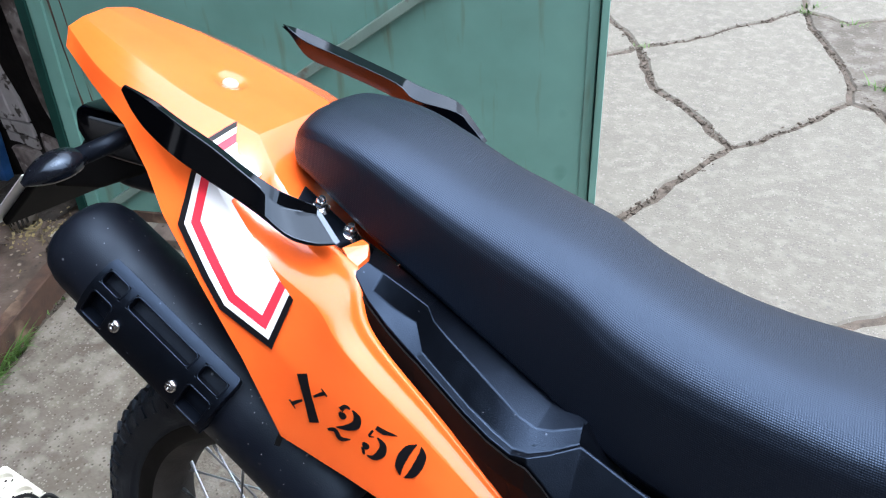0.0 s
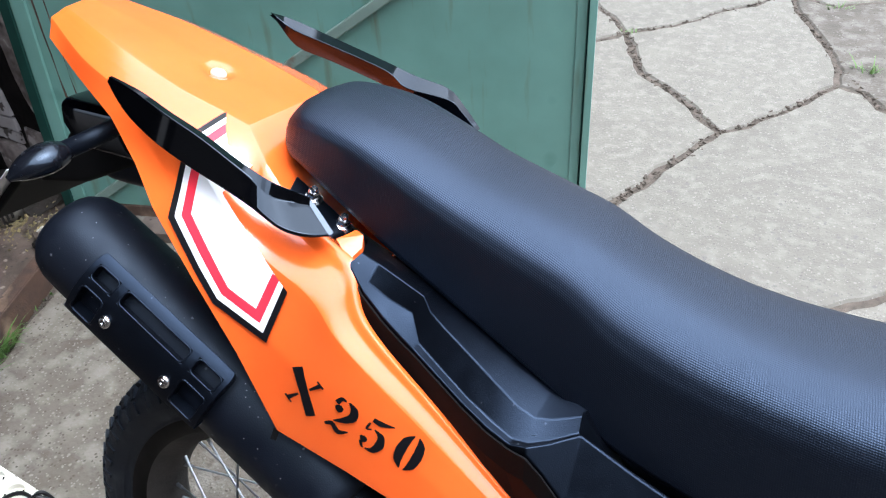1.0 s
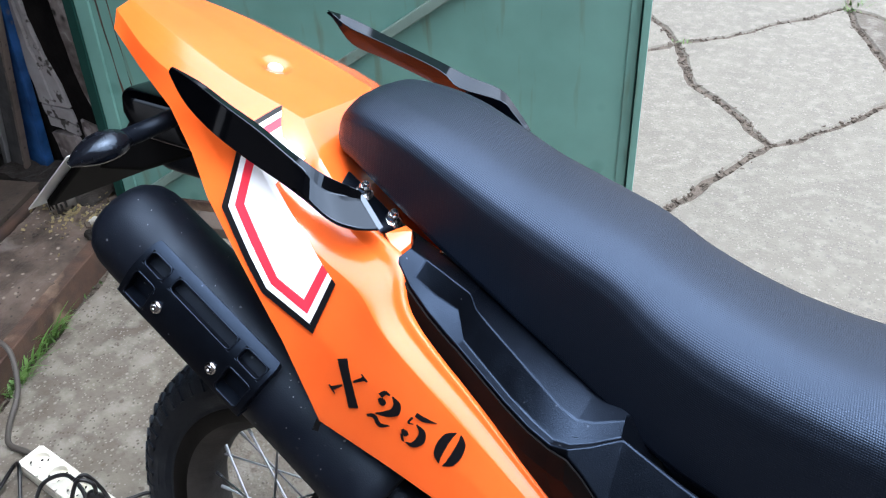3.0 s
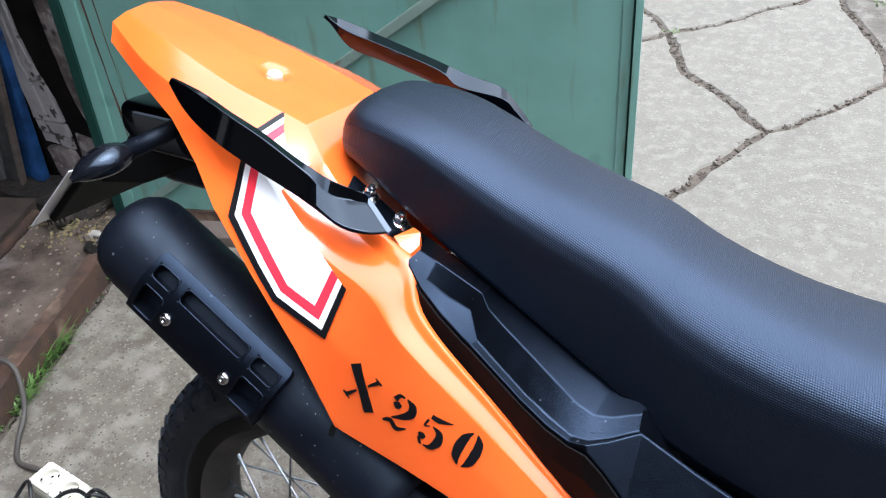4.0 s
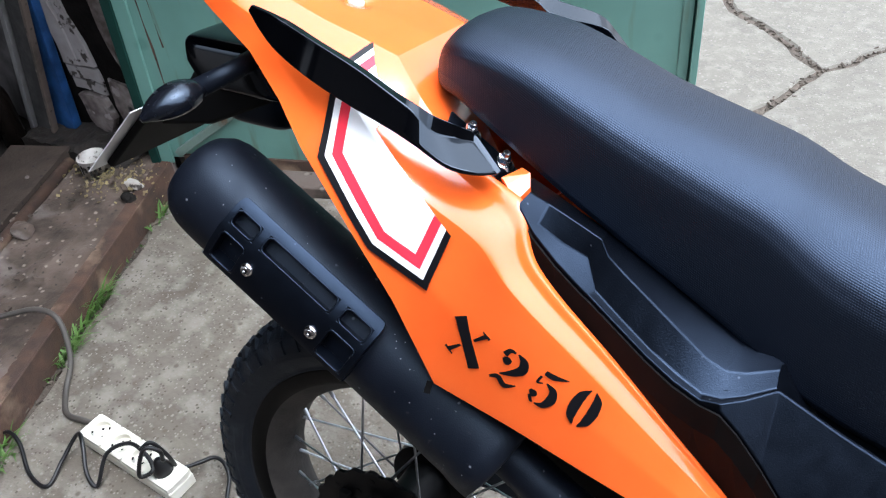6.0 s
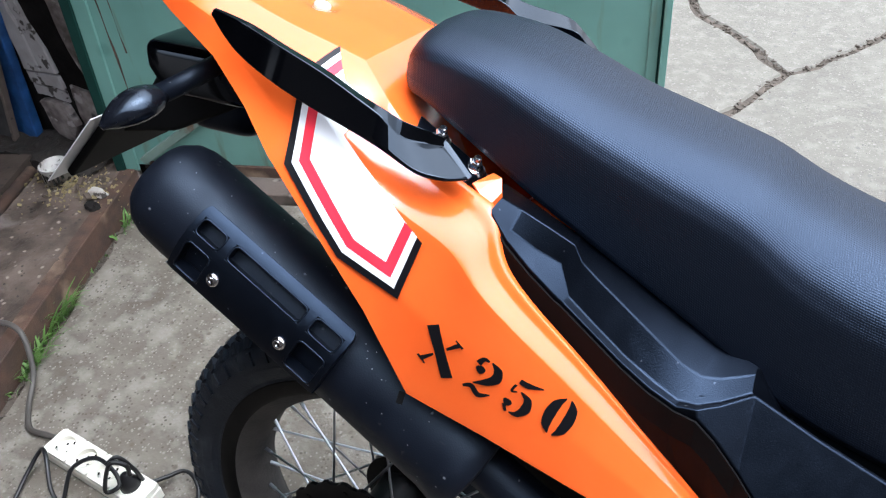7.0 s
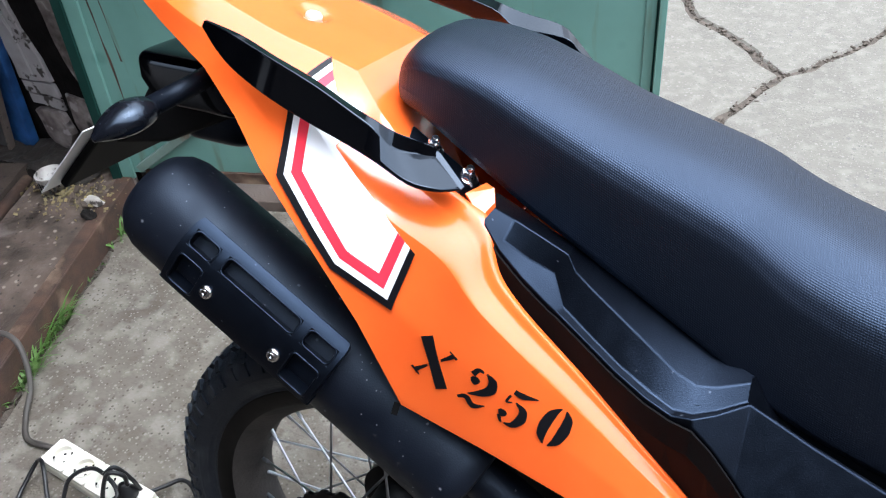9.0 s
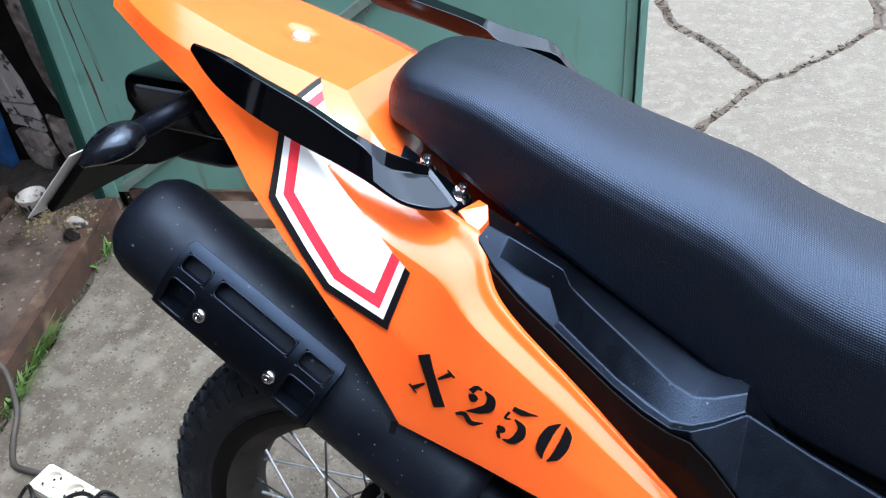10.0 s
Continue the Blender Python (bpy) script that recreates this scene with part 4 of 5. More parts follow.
outer, inner_ring = [], []
for i in range(n):
    a = 2 * math.pi * i / n
    r = 0.108 + (0.004 if (i // 2) % 2 else 0)
    outer.append((r * math.cos(a), r * math.sin(a)))
    inner_ring.append((0.066 * math.cos(a), 0.066 * math.sin(a)))
grid(bm, [[wheel_pose @ Vector((*p, h)) for p in ring] for ring, h in ((inner_ring, 0.066), (outer, 0.066), (outer, 0.071), (inner_ring, 0.071), (inner_ring, 0.066))], closed=True)
disc = part("brake_disc", bm, RIM, wheel, "black wavy brake disc")
for i in range(18):
    a, r = 2 * math.pi * i / 18, 0.078 + 0.018 * (i % 2)
    bm = bmesh.new()
    turned(bm, [(0.0048, 0), (0.0048, 0.0008), (0.003, 0.0009)], wheel_pose @ Matrix.Translation((r * math.cos(a), r * math.sin(a), 0.071)), 10)
    part("disc_stud", bm, RIM, disc)
bm = bmesh.new()
for i in range(60):
    a = random.uniform(0, 6.28)
    c = wheel_pose @ Vector((random.uniform(0.03, 0.085) * math.cos(a), 0.075 * math.sin(a), random.uniform(0.072, 0.088)))
    s = random.uniform(0.003, 0.009)
    box(bm, (-s, -s, -s * 0.6), (s, s, s * 0.6), axes(c, (random.uniform(-1, 1), -1, random.uniform(-0.3, 1))))
part("caliper", bm, PIT, wheel, "dark oily brake caliper and bracket", bevel=0.001)
bm = bmesh.new()
for y in (-0.095, 0.095):
    sweep(bm, [(-0.035, y, AXLE), (0.10, y, AXLE + 0.01), (0.30, y * 0.9, AXLE + 0.05), (0.52, y * 0.7, AXLE + 0.09)], lambda t: [(-0.012, -0.020 - 0.008 * t), (0.012, -0.020 - 0.008 * t), (0.012, 0.020 + 0.008 * t), (-0.012, 0.020 + 0.008 * t)])
part("swingarm", bm, BLACK, bike, "black steel swingarm", bevel=0.004)
bm = bmesh.new()
tube(bm, catmull([(0.42, 0.10, 0.33), (0.45, 0.19, 0.17), (0.47, 0.235, 0.056)], 4), 0.011, 10)
turned(bm, [(0.028, -0.004), (0.028, 0.004)], axes((0.47, 0.237, 0.054), (0, 0.2, 1)), 20)
part("side_stand", bm, BLACK, bike, "black side stand holding the machine up", smooth=True)

# ---- tail lamp, turn signals and plate holder ----
def rounded(bm, lo, hi, power=5.0, n=24, m=24):
    """A box with generously rounded edges."""
    c, h = (Vector(lo) + Vector(hi)) / 2, (Vector(hi) - Vector(lo)) / 2
    soft = lambda v: math.copysign(abs(v) ** (2 / power), v)
    rows = []
    for i in range(1, m):
        lat = math.pi * (i / m - 0.5)
        rows.append([c + Vector((h.x * soft(math.cos(lat)) * soft(math.cos(a)), h.y * soft(math.cos(lat)) * soft(math.sin(a)), h.z * soft(math.sin(lat)))) for a in [2 * math.pi * (k + 0.5) / n for k in range(n)]])
    return grid(bm, rows, closed=True, caps=True)


bm = bmesh.new()
rounded(bm, (-0.264, -0.048, 0.888), (-0.140, 0.052, 0.949), 6.0, 40, 30)
for v in bm.verts:
    if v.co.z < 0.915:
        v.co.x += (0.915 - v.co.z) * 0.9
lamp = part("tail_lamp", bm, GLOSS, bike, "black tail lamp housing under the fender", smooth=True)
bm = bmesh.new()
rounded(bm, (-0.225, -0.036, 0.850), (-0.130, 0.040, 0.905), 5.0, 32, 20)
part("lamp_bracket", bm, BLACK, bike, "black bracket under the tail lamp", smooth=True)
bm = bmesh.new()
side_view = ((-0.09, 0.955), (-0.235, 0.928), (-0.262, 0.893), (-0.312, 0.842), (-0.320, 0.828), (-0.236, 0.846), (-0.138, 0.892), (-0.085, 0.918))
grid(bm, [[Vector((x, y, z)) for x, z in side_view] for y in (-0.044, 0.044)], closed=True, caps=True)
# Dull PIT instead of BLACK puts the shade under the tail into its colour.
holder = part("plate_holder", bm, PIT, bike, "black plastic plate holder, its shade put into the dull colour", bevel=0.006, smooth=True)
bm = bmesh.new()
box(bm, (-0.095, -0.0008, -0.075), (0.095, 0.0008, 0.06), axes((-0.345, 0, 0.823), (0.62, 0, 0.62), x=(0, 1, 0)))
part("plate", bm, PLATE, holder, "thin grey metal plate in its frame", bevel=0.0005)
bm = bmesh.new()
box(bm, (-0.076, -0.012, -0.062), (0.086, -0.0014, 0.064), axes((-0.345, 0, 0.823), (0.62, 0, 0.62), x=(0, 1, 0)))
part("plate_backing", bm, PIT, holder, "black plate backing", bevel=0.003)
for s in (-1, 1):
    bm = bmesh.new()
    tube(bm, [(-0.146, s * 0.030, 0.945), (-0.162, s * 0.072, 0.931), (-0.179, s * 0.110, 0.920)], 0.0105, 14)
    stalk = part("signal_stalk", bm, MUFF, bike, "black rubber signal stalk", smooth=True)
    bm = bmesh.new()
    pts = [(-0.178, s * 0.106, 0.920), (-0.180, s * 0.115, 0.919), (-0.184, s * 0.129, 0.917), (-0.189, s * 0.144, 0.913), (-0.194, s * 0.158, 0.908), (-0.198, s * 0.169, 0.903)]
    sizes = (0.0095, 0.0165, 0.0205, 0.0190, 0.0125, 0.003)

    def bulb(t, sizes=sizes):
        r = sum(float(np.interp(t * 5 + d, range(6), sizes)) for d in (-0.35, -0.12, 0.12, 0.35)) / 4
        return [(r * 1.08 * math.cos(a), r * 0.80 * math.sin(a)) for a in np.linspace(0, 2 * math.pi, 33)[:-1]]

    sweep(bm, catmull(pts, 7), bulb)
    signal = part("turn_signal", bm, SIGNAL, stalk, "black turn signal body with a dark lens", smooth=True)


# ---- the green gate leaf ----
GATE = Matrix(((0.9616, -0.2743, 0, -1.2747), (0.2743, 0.9616, 0, 0.8192), (0, 0, 1, 0), (0, 0, 0, 1)))
gate = tagged(new("gate_leaf"), "open green sheet-steel gate leaf with rust and a diagonal brace", "gate")
gate.matrix_world = GATE


LEANING_STILE = Matrix(((1, 0, 0.06, -0.042), (0, 1, 0, 0), (0, 0, 1, 0), (0, 0, 0, 1)))


def bar(name, lo, hi, mat, parent, label="", bevel=0.0015, m=None):
    bm = bmesh.new()
    box(bm, lo, hi, m)
    return part(name, bm, mat, parent, label, bevel=bevel)


GATE_TOP = 1.60
bar("sheet", (0.020, 0.004, 0.085), (1.346, 0.008, GATE_TOP), GREEN, gate, "green painted steel sheet", 0)
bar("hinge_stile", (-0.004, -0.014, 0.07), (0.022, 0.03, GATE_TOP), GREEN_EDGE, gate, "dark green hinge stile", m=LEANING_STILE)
bar("stile_flange", (0.0225, -0.006, 0.07), (0.060, 0.0035, GATE_TOP), GREEN, gate, "green angle flange with rust streaks", m=LEANING_STILE)
bar("closing_stile", (1.3462, -0.001, 0.07), (1.3680, 0.03, GATE_TOP), GREEN, gate, "green closing stile")
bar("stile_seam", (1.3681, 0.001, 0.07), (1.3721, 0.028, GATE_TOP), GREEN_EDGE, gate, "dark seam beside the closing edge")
bar("closing_edge", (1.3722, -0.018, 0.07), (1.388, 0.03, GATE_TOP), GREEN, gate, "green closing edge")
bar("bottom_rail", (0.060, -0.004, 0.066), (1.352, 0.010, 0.098), RUST, gate, "rusted bottom rail", 0.001)
bar("top_rail", (0.060, -0.004, GATE_TOP), (1.352, 0.03, GATE_TOP + 0.04), GREEN, gate, "", 0.001)
span = Vector((1.30 - 0.05, 0, 0.943 - 0.098))
brace = axes((0.05, -0.006, 0.106), span, x=(0, 1, 0))
bar("brace", (-0.010, -0.011, 0), (0.009, 0.011, span.length), BRACE, gate, "weathered green diagonal angle brace", 0.002, brace)
for x0, x1, z0, z1 in ((0.072, 0.077, 0.30, GATE_TOP), (0.104, 0.107, 0.42, 1.10)):
    bm = bmesh.new()
    grid(bm, [[(x0 + 0.004 * noise.noise(Vector((0, 0, z * 9))), 0.0032, z), (x1 + 0.005 * noise.noise(Vector((3, 0, z * 11))), 0.0032, z)] for z in np.linspace(z0, z1, 60)])
    part("rust_streak", bm, RUST, gate, "brown rust streak on the paint")
for s, z in ((0.80, 0.61), (0.33, 0.29), (1.12, 0.82)):
    bar("weld_pin", (s - 0.004, -0.012, z - 0.02), (s + 0.004, 0.004, z), RUST, gate, "", 0.002)

bm = bmesh.new()
box(bm, (0.16, -0.035, 0.0), (1.25, 0.045, 0.034), GATE)
tagged(part("timber_sill", bm, PLANK, bevel=0.004), "weathered grey timber lying on the ground under the gate", "timber")

# ---- garage threshold ----
KERB = Matrix(((0.332, -0.943, 0, -1.21), (-0.943, -0.332, 0, 0.67), (0, 0, 1, 0), (0, 0, 0, 1)))


def rough_block(name, lo, hi, mat, m, parent=None, cells=(26, 8), amp=0.006, label="", kind="", category=""):
    """A low slab with an uneven top."""
    bm = bmesh.new()
    nx, ny = cells
    rows = []
    for i in range(nx + 1):
        x = lo[0] + (hi[0] - lo[0]) * i / nx
        row = []
        for j in range(ny + 1):
            y = lo[1] + (hi[1] - lo[1]) * j / ny
            row.append(m @ Vector((x, y, hi[2] + amp * noise.noise(Vector((x * 9, y * 9, hi[2] * 5))) + 0.4 * amp * noise.noise(Vector((x * 31, y * 31, 2))))))
        rows.append([m @ Vector((x, lo[1], lo[2])), *row, m @ Vector((x, hi[1], lo[2]))])
    grid(bm, rows)
    ob = part(name, bm, mat, parent, label, smooth=False, kind=kind)
    return tagged(ob, category=category)


rough_block("threshold", (-0.30, 0.030, -0.02), (1.5, 0.295, 0.066), MUD, KERB, cells=(150, 26), amp=0.013, label="trodden mud and stone threshold of the garage", kind="structure")
bm = bmesh.new()
box(bm, (-0.16, 0.0, -0.01), (1.5, 0.005, 0.074), KERB)
box(bm, (-0.16, 0.0055, 0.069), (1.5, 0.042, 0.074), KERB)
tagged(part("threshold_angle", bm, RUST, bevel=0.002), "rusty angle iron along the threshold's edge", kind="structure")
bm = bmesh.new()
tube(bm, [KERB @ Vector((-0.14, 0.300, 0.078)), KERB @ Vector((0.35, 0.302, 0.076)), KERB @ Vector((1.5, 0.30, 0.076))], 0.016, 10)
tagged(part("threshold_rail", bm, RUST, smooth=True), "rusty round bar lying along the threshold", "bar")
for k, (y0, y1) in enumerate(((0.330, 0.52),)):
    rough_block("threshold_plank", (-0.20, y0, 0.0), (1.5, y1, 0.088), SHADED_PLANK, KERB, cells=(40, 6), amp=0.004, label="worn brown threshold plank, doorway shade put into its colour", kind="structure")
# Soil heap; its near-black brown also carries the shade of the doorway.
rough_block("damp_soil", (-1.80, 0.735, 0.05), (-1.36, 0.871, 0.088), SHADED_SOIL, Matrix.Identity(4), cells=(60, 22), amp=0.026, label="soil heaped at the foot of the jamb, doorway shade put into its colour", kind="stuff", category="soil")
rough_block("floor", (-0.6, 0.52, -0.02), (1.5, 2.6, 0.045), DARK, KERB, cells=(10, 10), amp=0.004, label="garage floor with the indoor gloom in its colour", kind="structure")

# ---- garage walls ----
# Near-black backing that shows between the plaster pieces.
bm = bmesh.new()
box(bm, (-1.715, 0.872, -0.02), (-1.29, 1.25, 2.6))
jamb = tagged(part("wall_1", bm, BLACK_WALL), "near-black garage jamb with broken, peeling plaster", kind="structure")


def plaster_piece(outline, mat, thick, label):
    """A broken sheet of plaster on the jamb, outlined in metres across and up."""
    ring = []
    for a, b in zip(outline, outline[1:] + outline[:1]):
        ring += jagged(a, b, 0.018, 0.007) if a < b else list(reversed([*jagged(b, a, 0.018, 0.007)[1:], Vector((*a, 0))]))
    mid = sum(ring, Vector()) / len(ring)
    bm = bmesh.new()
    rows = [[Vector((q.x, 0.873, q.y)) for q in ring], [Vector((q.x, 0.872 - thick * 0.6, q.y)) for q in ring],
            [Vector((q.x + 0.004 * (mid.x > q.x) - 0.004 * (mid.x < q.x), 0.872 - thick - 0.002 * noise.noise(q * 14), q.y)) for q in ring]]
    vs = grid(bm, rows, closed=True)
    bm.faces.new(vs[2])
    return part("plaster_patch", bm, mat, jamb, label)


plaster_piece([(-1.622, 0.296), (-1.622, 2.3), (-1.586, 2.3), (-1.578, 0.47), (-1.560, 0.40), (-1.551, 0.296)], PLASTER, 0.012, "pale cracked plaster")
plaster_piece([(-1.547, 0.297), (-1.555, 0.40), (-1.573, 0.47), (-1.580, 2.3), (-1.556, 2.3), (-1.548, 0.56), (-1.530, 0.45), (-1.500, 0.37), (-1.492, 0.300)], PLASTER, 0.010, "pale cracked plaster")
plaster_piece([(-1.620, 0.256), (-1.620, 0.289), (-1.492, 0.292), (-1.488, 0.250)], PLASTER, 0.010, "pale brick face")
plaster_piece([(-1.615, 0.218), (-1.615, 0.249), (-1.490, 0.243), (-1.490, 0.210)], PLASTER, 0.008, "pale brick face")
plaster_piece([(-1.598, 0.120), (-1.606, 0.200), (-1.550, 0.208), (-1.500, 0.200), (-1.484, 0.140), (-1.520, 0.085), (-1.570, 0.080)], PLASTER_BROWN, 0.020, "rounded lump of grey plaster")
plaster_piece([(-1.420, 2.3), (-1.418, 0.56), (-1.412, 0.43), (-1.396, 0.36), (-1.372, 0.295), (-1.300, 0.290), (-1.296, 2.3)], PLASTER_BROWN, 0.012, "brown flaking plaster")
plaster_piece([(-1.462, 0.270), (-1.400, 0.262), (-1.372, 0.235), (-1.312, 0.250), (-1.300, 0.085), (-1.450, 0.085), (-1.470, 0.180)], PLASTER_BROWN, 0.010, "brown flaking plaster")
# All but wall_2 carry the indoor gloom in their colour.
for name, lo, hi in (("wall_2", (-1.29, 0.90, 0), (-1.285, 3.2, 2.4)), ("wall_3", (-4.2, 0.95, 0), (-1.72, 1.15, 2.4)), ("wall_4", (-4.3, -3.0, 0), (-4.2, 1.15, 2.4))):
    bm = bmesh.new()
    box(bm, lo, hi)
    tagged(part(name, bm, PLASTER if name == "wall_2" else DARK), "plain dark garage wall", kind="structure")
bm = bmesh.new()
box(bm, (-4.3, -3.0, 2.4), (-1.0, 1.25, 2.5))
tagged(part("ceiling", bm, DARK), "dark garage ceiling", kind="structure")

# ---- things leaning inside the doorway ----
bm = bmesh.new()
sweep(bm, catmull([(-1.703, 0.846, 0.07), (-1.620, 0.850, 0.7), (-1.512, 0.853, 1.5), (-1.418, 0.856, 2.2)], 5), lambda t: [(-0.043, -0.014), (0.043, -0.014), (0.043, 0.014), (-0.043, 0.014)], up=(0, 1, 0))
tagged(part("blue_post", bm, BLUE, bevel=0.004), "blue painted wooden post with chipped paint beside the jamb", "post")
LEANING = pose(-1.815, 0.800, 0.066, 0, 16.5, 0)
for name, lo, hi, mat, label, cat in (
        ("grey_board", (-0.62, 0.016, 0.0), (-0.010, 0.032, 0.98), WIDE_BOARD, "wide grey dusty board leaning in the garage doorway", "board"),
        ("wooden_lath", (-0.008, -0.006, 0.0), (0.010, 0.012, 0.96), PALE_LATH, "thin pale lath leaning against a grey board", "lath"),
        ("plank", (0.016, 0.004, 0.0), (0.078, 0.024, 0.94), GREY_BOARD, "narrow grey plank leaning beside the blue post", "plank"),
        ("wooden_lath", (0.082, -0.004, 0.02), (0.094, 0.016, 0.90), PLANK, "thin brown lath leaning beside the blue post", "lath")):
    bm = bmesh.new()
    box(bm, lo, hi)
    ob = tagged(part(name, bm, mat, bevel=0.002), label, cat)
    ob.matrix_world = LEANING


def bottle(at, h, label_mat, label, tilt=0):
    th = tagged(new("bottle"), label, "bottle", "bottles on the garage floor")
    th.matrix_world = pose(*at, tilt, 0, 0)
    bm = bmesh.new()
    r = 0.036
    turned(bm, [(r * 0.85, 0), (r, 0.006), (r, h * 0.58), (r * 0.9, h * 0.66), (r * 0.42, h * 0.80), (r * 0.36, h * 0.94), (r * 0.42, h * 0.945), (r * 0.42, h)], Matrix.Identity(4), 24)
    part("glass", bm, BOTTLE, th, "dark brown glass", smooth=True)
    bm = bmesh.new()
    rows = [[Vector(((r + 0.0008) * math.cos(a), (r + 0.0008) * math.sin(a), z)) for a in np.linspace(radians(200), radians(340), 14)] for z in (h * 0.22, h * 0.52)]
    grid(bm, rows)
    part("paper_label", bm, label_mat, th, "worn paper label")
    bm = bmesh.new()
    rows = [[Vector(((r * 0.95 + 0.001) * math.cos(a), (r * 0.95 + 0.001) * math.sin(a), z)) for a in np.linspace(radians(220), radians(320), 8)] for z in (h * 0.56, h * 0.62)]
    grid(bm, rows)
    part("neck_label", bm, BLUE if label_mat is LABEL_RED else LABEL_WHITE, th, "pale neck label")
    return th


bottle((-1.822, 0.738, 0.045), 0.275, BOTTLE, "almost black bottle with a dark label on the floor")
bottle((-1.915, 0.700, 0.045), 0.235, LABEL_WHITE, "dark brown bottle with a pale label on the floor")
bottle((-1.905, 0.600, 0.045), 0.225, LABEL_RED, "dark bottle with a faded red label on the floor")
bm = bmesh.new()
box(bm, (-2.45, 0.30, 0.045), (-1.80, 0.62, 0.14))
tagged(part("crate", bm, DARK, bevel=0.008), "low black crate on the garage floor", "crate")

# tin cup, broken pipe and pale litter by the gate foot
cup = tagged(new("tin_can"), "dented white and black tin can on the threshold", "can")
cup.matrix_world = pose(-1.437, 0.706, 0.068)
bm = bmesh.new()
turned(bm, [(0.0, 0.003), (0.036, 0.003), (0.038, 0.0), (0.038, 0.052), (0.0395, 0.054), (0.037, 0.055), (0.036, 0.010), (0.0, 0.010)], Matrix.Identity(4), 24, close=False)
part("body", bm, LABEL_WHITE, cup, "grimy white tin wall", smooth=True)
for k in range(9):
    bm = bmesh.new()
    a = radians(190 + k * 19)
    w = 0.09
    grid(bm, [[Vector((0.0387 * math.cos(t), 0.0387 * math.sin(t), z)) for t in (a - w, a, a + w)] for z in (0.006 + 0.008 * (k % 3), 0.044 - 0.006 * (k % 2))])
    part("paint_streak", bm, DARK, cup)

bm = bmesh.new()
for i in range(520):
    a, r = random.uniform(0, 6.28), abs(random.gauss(0, 0.085))
    x, y = -1.37 + 1.35 * r * math.cos(a), 0.700 + 0.75 * r * math.sin(a)
    s = 0.0012 + 0.0055 * random.random() ** 3
    m = pose(x, y, 0.074 + random.uniform(0, 0.004), random.uniform(-50, 50), random.uniform(-50, 50), random.uniform(0, 360))
    box(bm, (-s, -s * random.uniform(0.3, 0.9), -s * 0.25), (s * random.uniform(0.6, 1.3), s * random.uniform(0.3, 0.9), s * 0.25), m)
tagged(part("pale_litter", bm, CHIPS), "pale yellow chips and crumbs scattered on the threshold", "litter", kind="stuff")
bm = bmesh.new()
for i in range(60):
    t, o = random.uniform(-0.1, 1.0), random.uniform(0.05, 0.5)
    s = random.uniform(0.003, 0.011)
    m = KERB @ pose(t, o, 0.088, random.uniform(-40, 40), random.uniform(-40, 40), random.uniform(0, 360))
    box(bm, (-s, -s * 0.7, -s * 0.35), (s, s * 0.7, s * 0.35), m)
tagged(part("dirt_crumbs", bm, MUD), "brown crumbs of dirt on the threshold", "dirt", kind="stuff")


def stone(at, size, mat, label, seed):
    bm = bmesh.new()
    bmesh.ops.create_icosphere(bm, subdivisions=3, radius=1)
    for v in bm.verts:
        k = 1 + 0.35 * noise.noise(v.co * 1.3 + Vector((seed, 0, 0))) + 0.12 * noise.noise(v.co * 4 + Vector((seed, 2, 0)))
        v.co = Vector((v.co.x * size[0], v.co.y * size[1], v.co.z * size[2])) * k
    ob = tagged(part("stone", bm, mat), label, "stone")
    ob.matrix_world = pose(*at)
    return ob


stone((-1.405, 0.425, 0.082), (0.034, 0.026, 0.018), MUD, "grey brown stone lying on the threshold", 3)
# Plain lumps standing in for a white rag and a dark bit of debris.
stone((-1.275, 0.690, 0.080), (0.034, 0.015, 0.012), LABEL_WHITE, "pale ragged lump of debris on the threshold", 9)
stone((-1.245, 0.640, 0.080), (0.022, 0.014, 0.014), DARK, "dark piece of debris on the threshold", 5)

# ---- mains extension with its cables ----
strip = tagged(new("power_strip"), "cream plastic four-way power strip lying on the concrete", "power strip")
S0, S1 = Vector((-0.8035, 0.0755, 0)), Vector((-0.5365, 0.0521, 0))
run = (S1 - S0).normalized()
strip.matrix_world = Matrix(((run.x, -run.y, 0, S0.x), (run.y, run.x, 0, S0.y), (0, 0, 1, 0.001), (0, 0, 0, 1)))
LONG, HALF, TALL = 0.268, 0.029, 0.040
bm = bmesh.new()
box(bm, (0, -HALF, 0), (LONG, HALF, TALL - 0.012))
vs = [v for v in bm.verts if v.co.z < 0.01]
body = part("body", bm, WHITE_PLASTIC, strip, "cream plastic base", bevel=0.003)
HOLES = (0.036, 0.098, 0.160, 0.222)
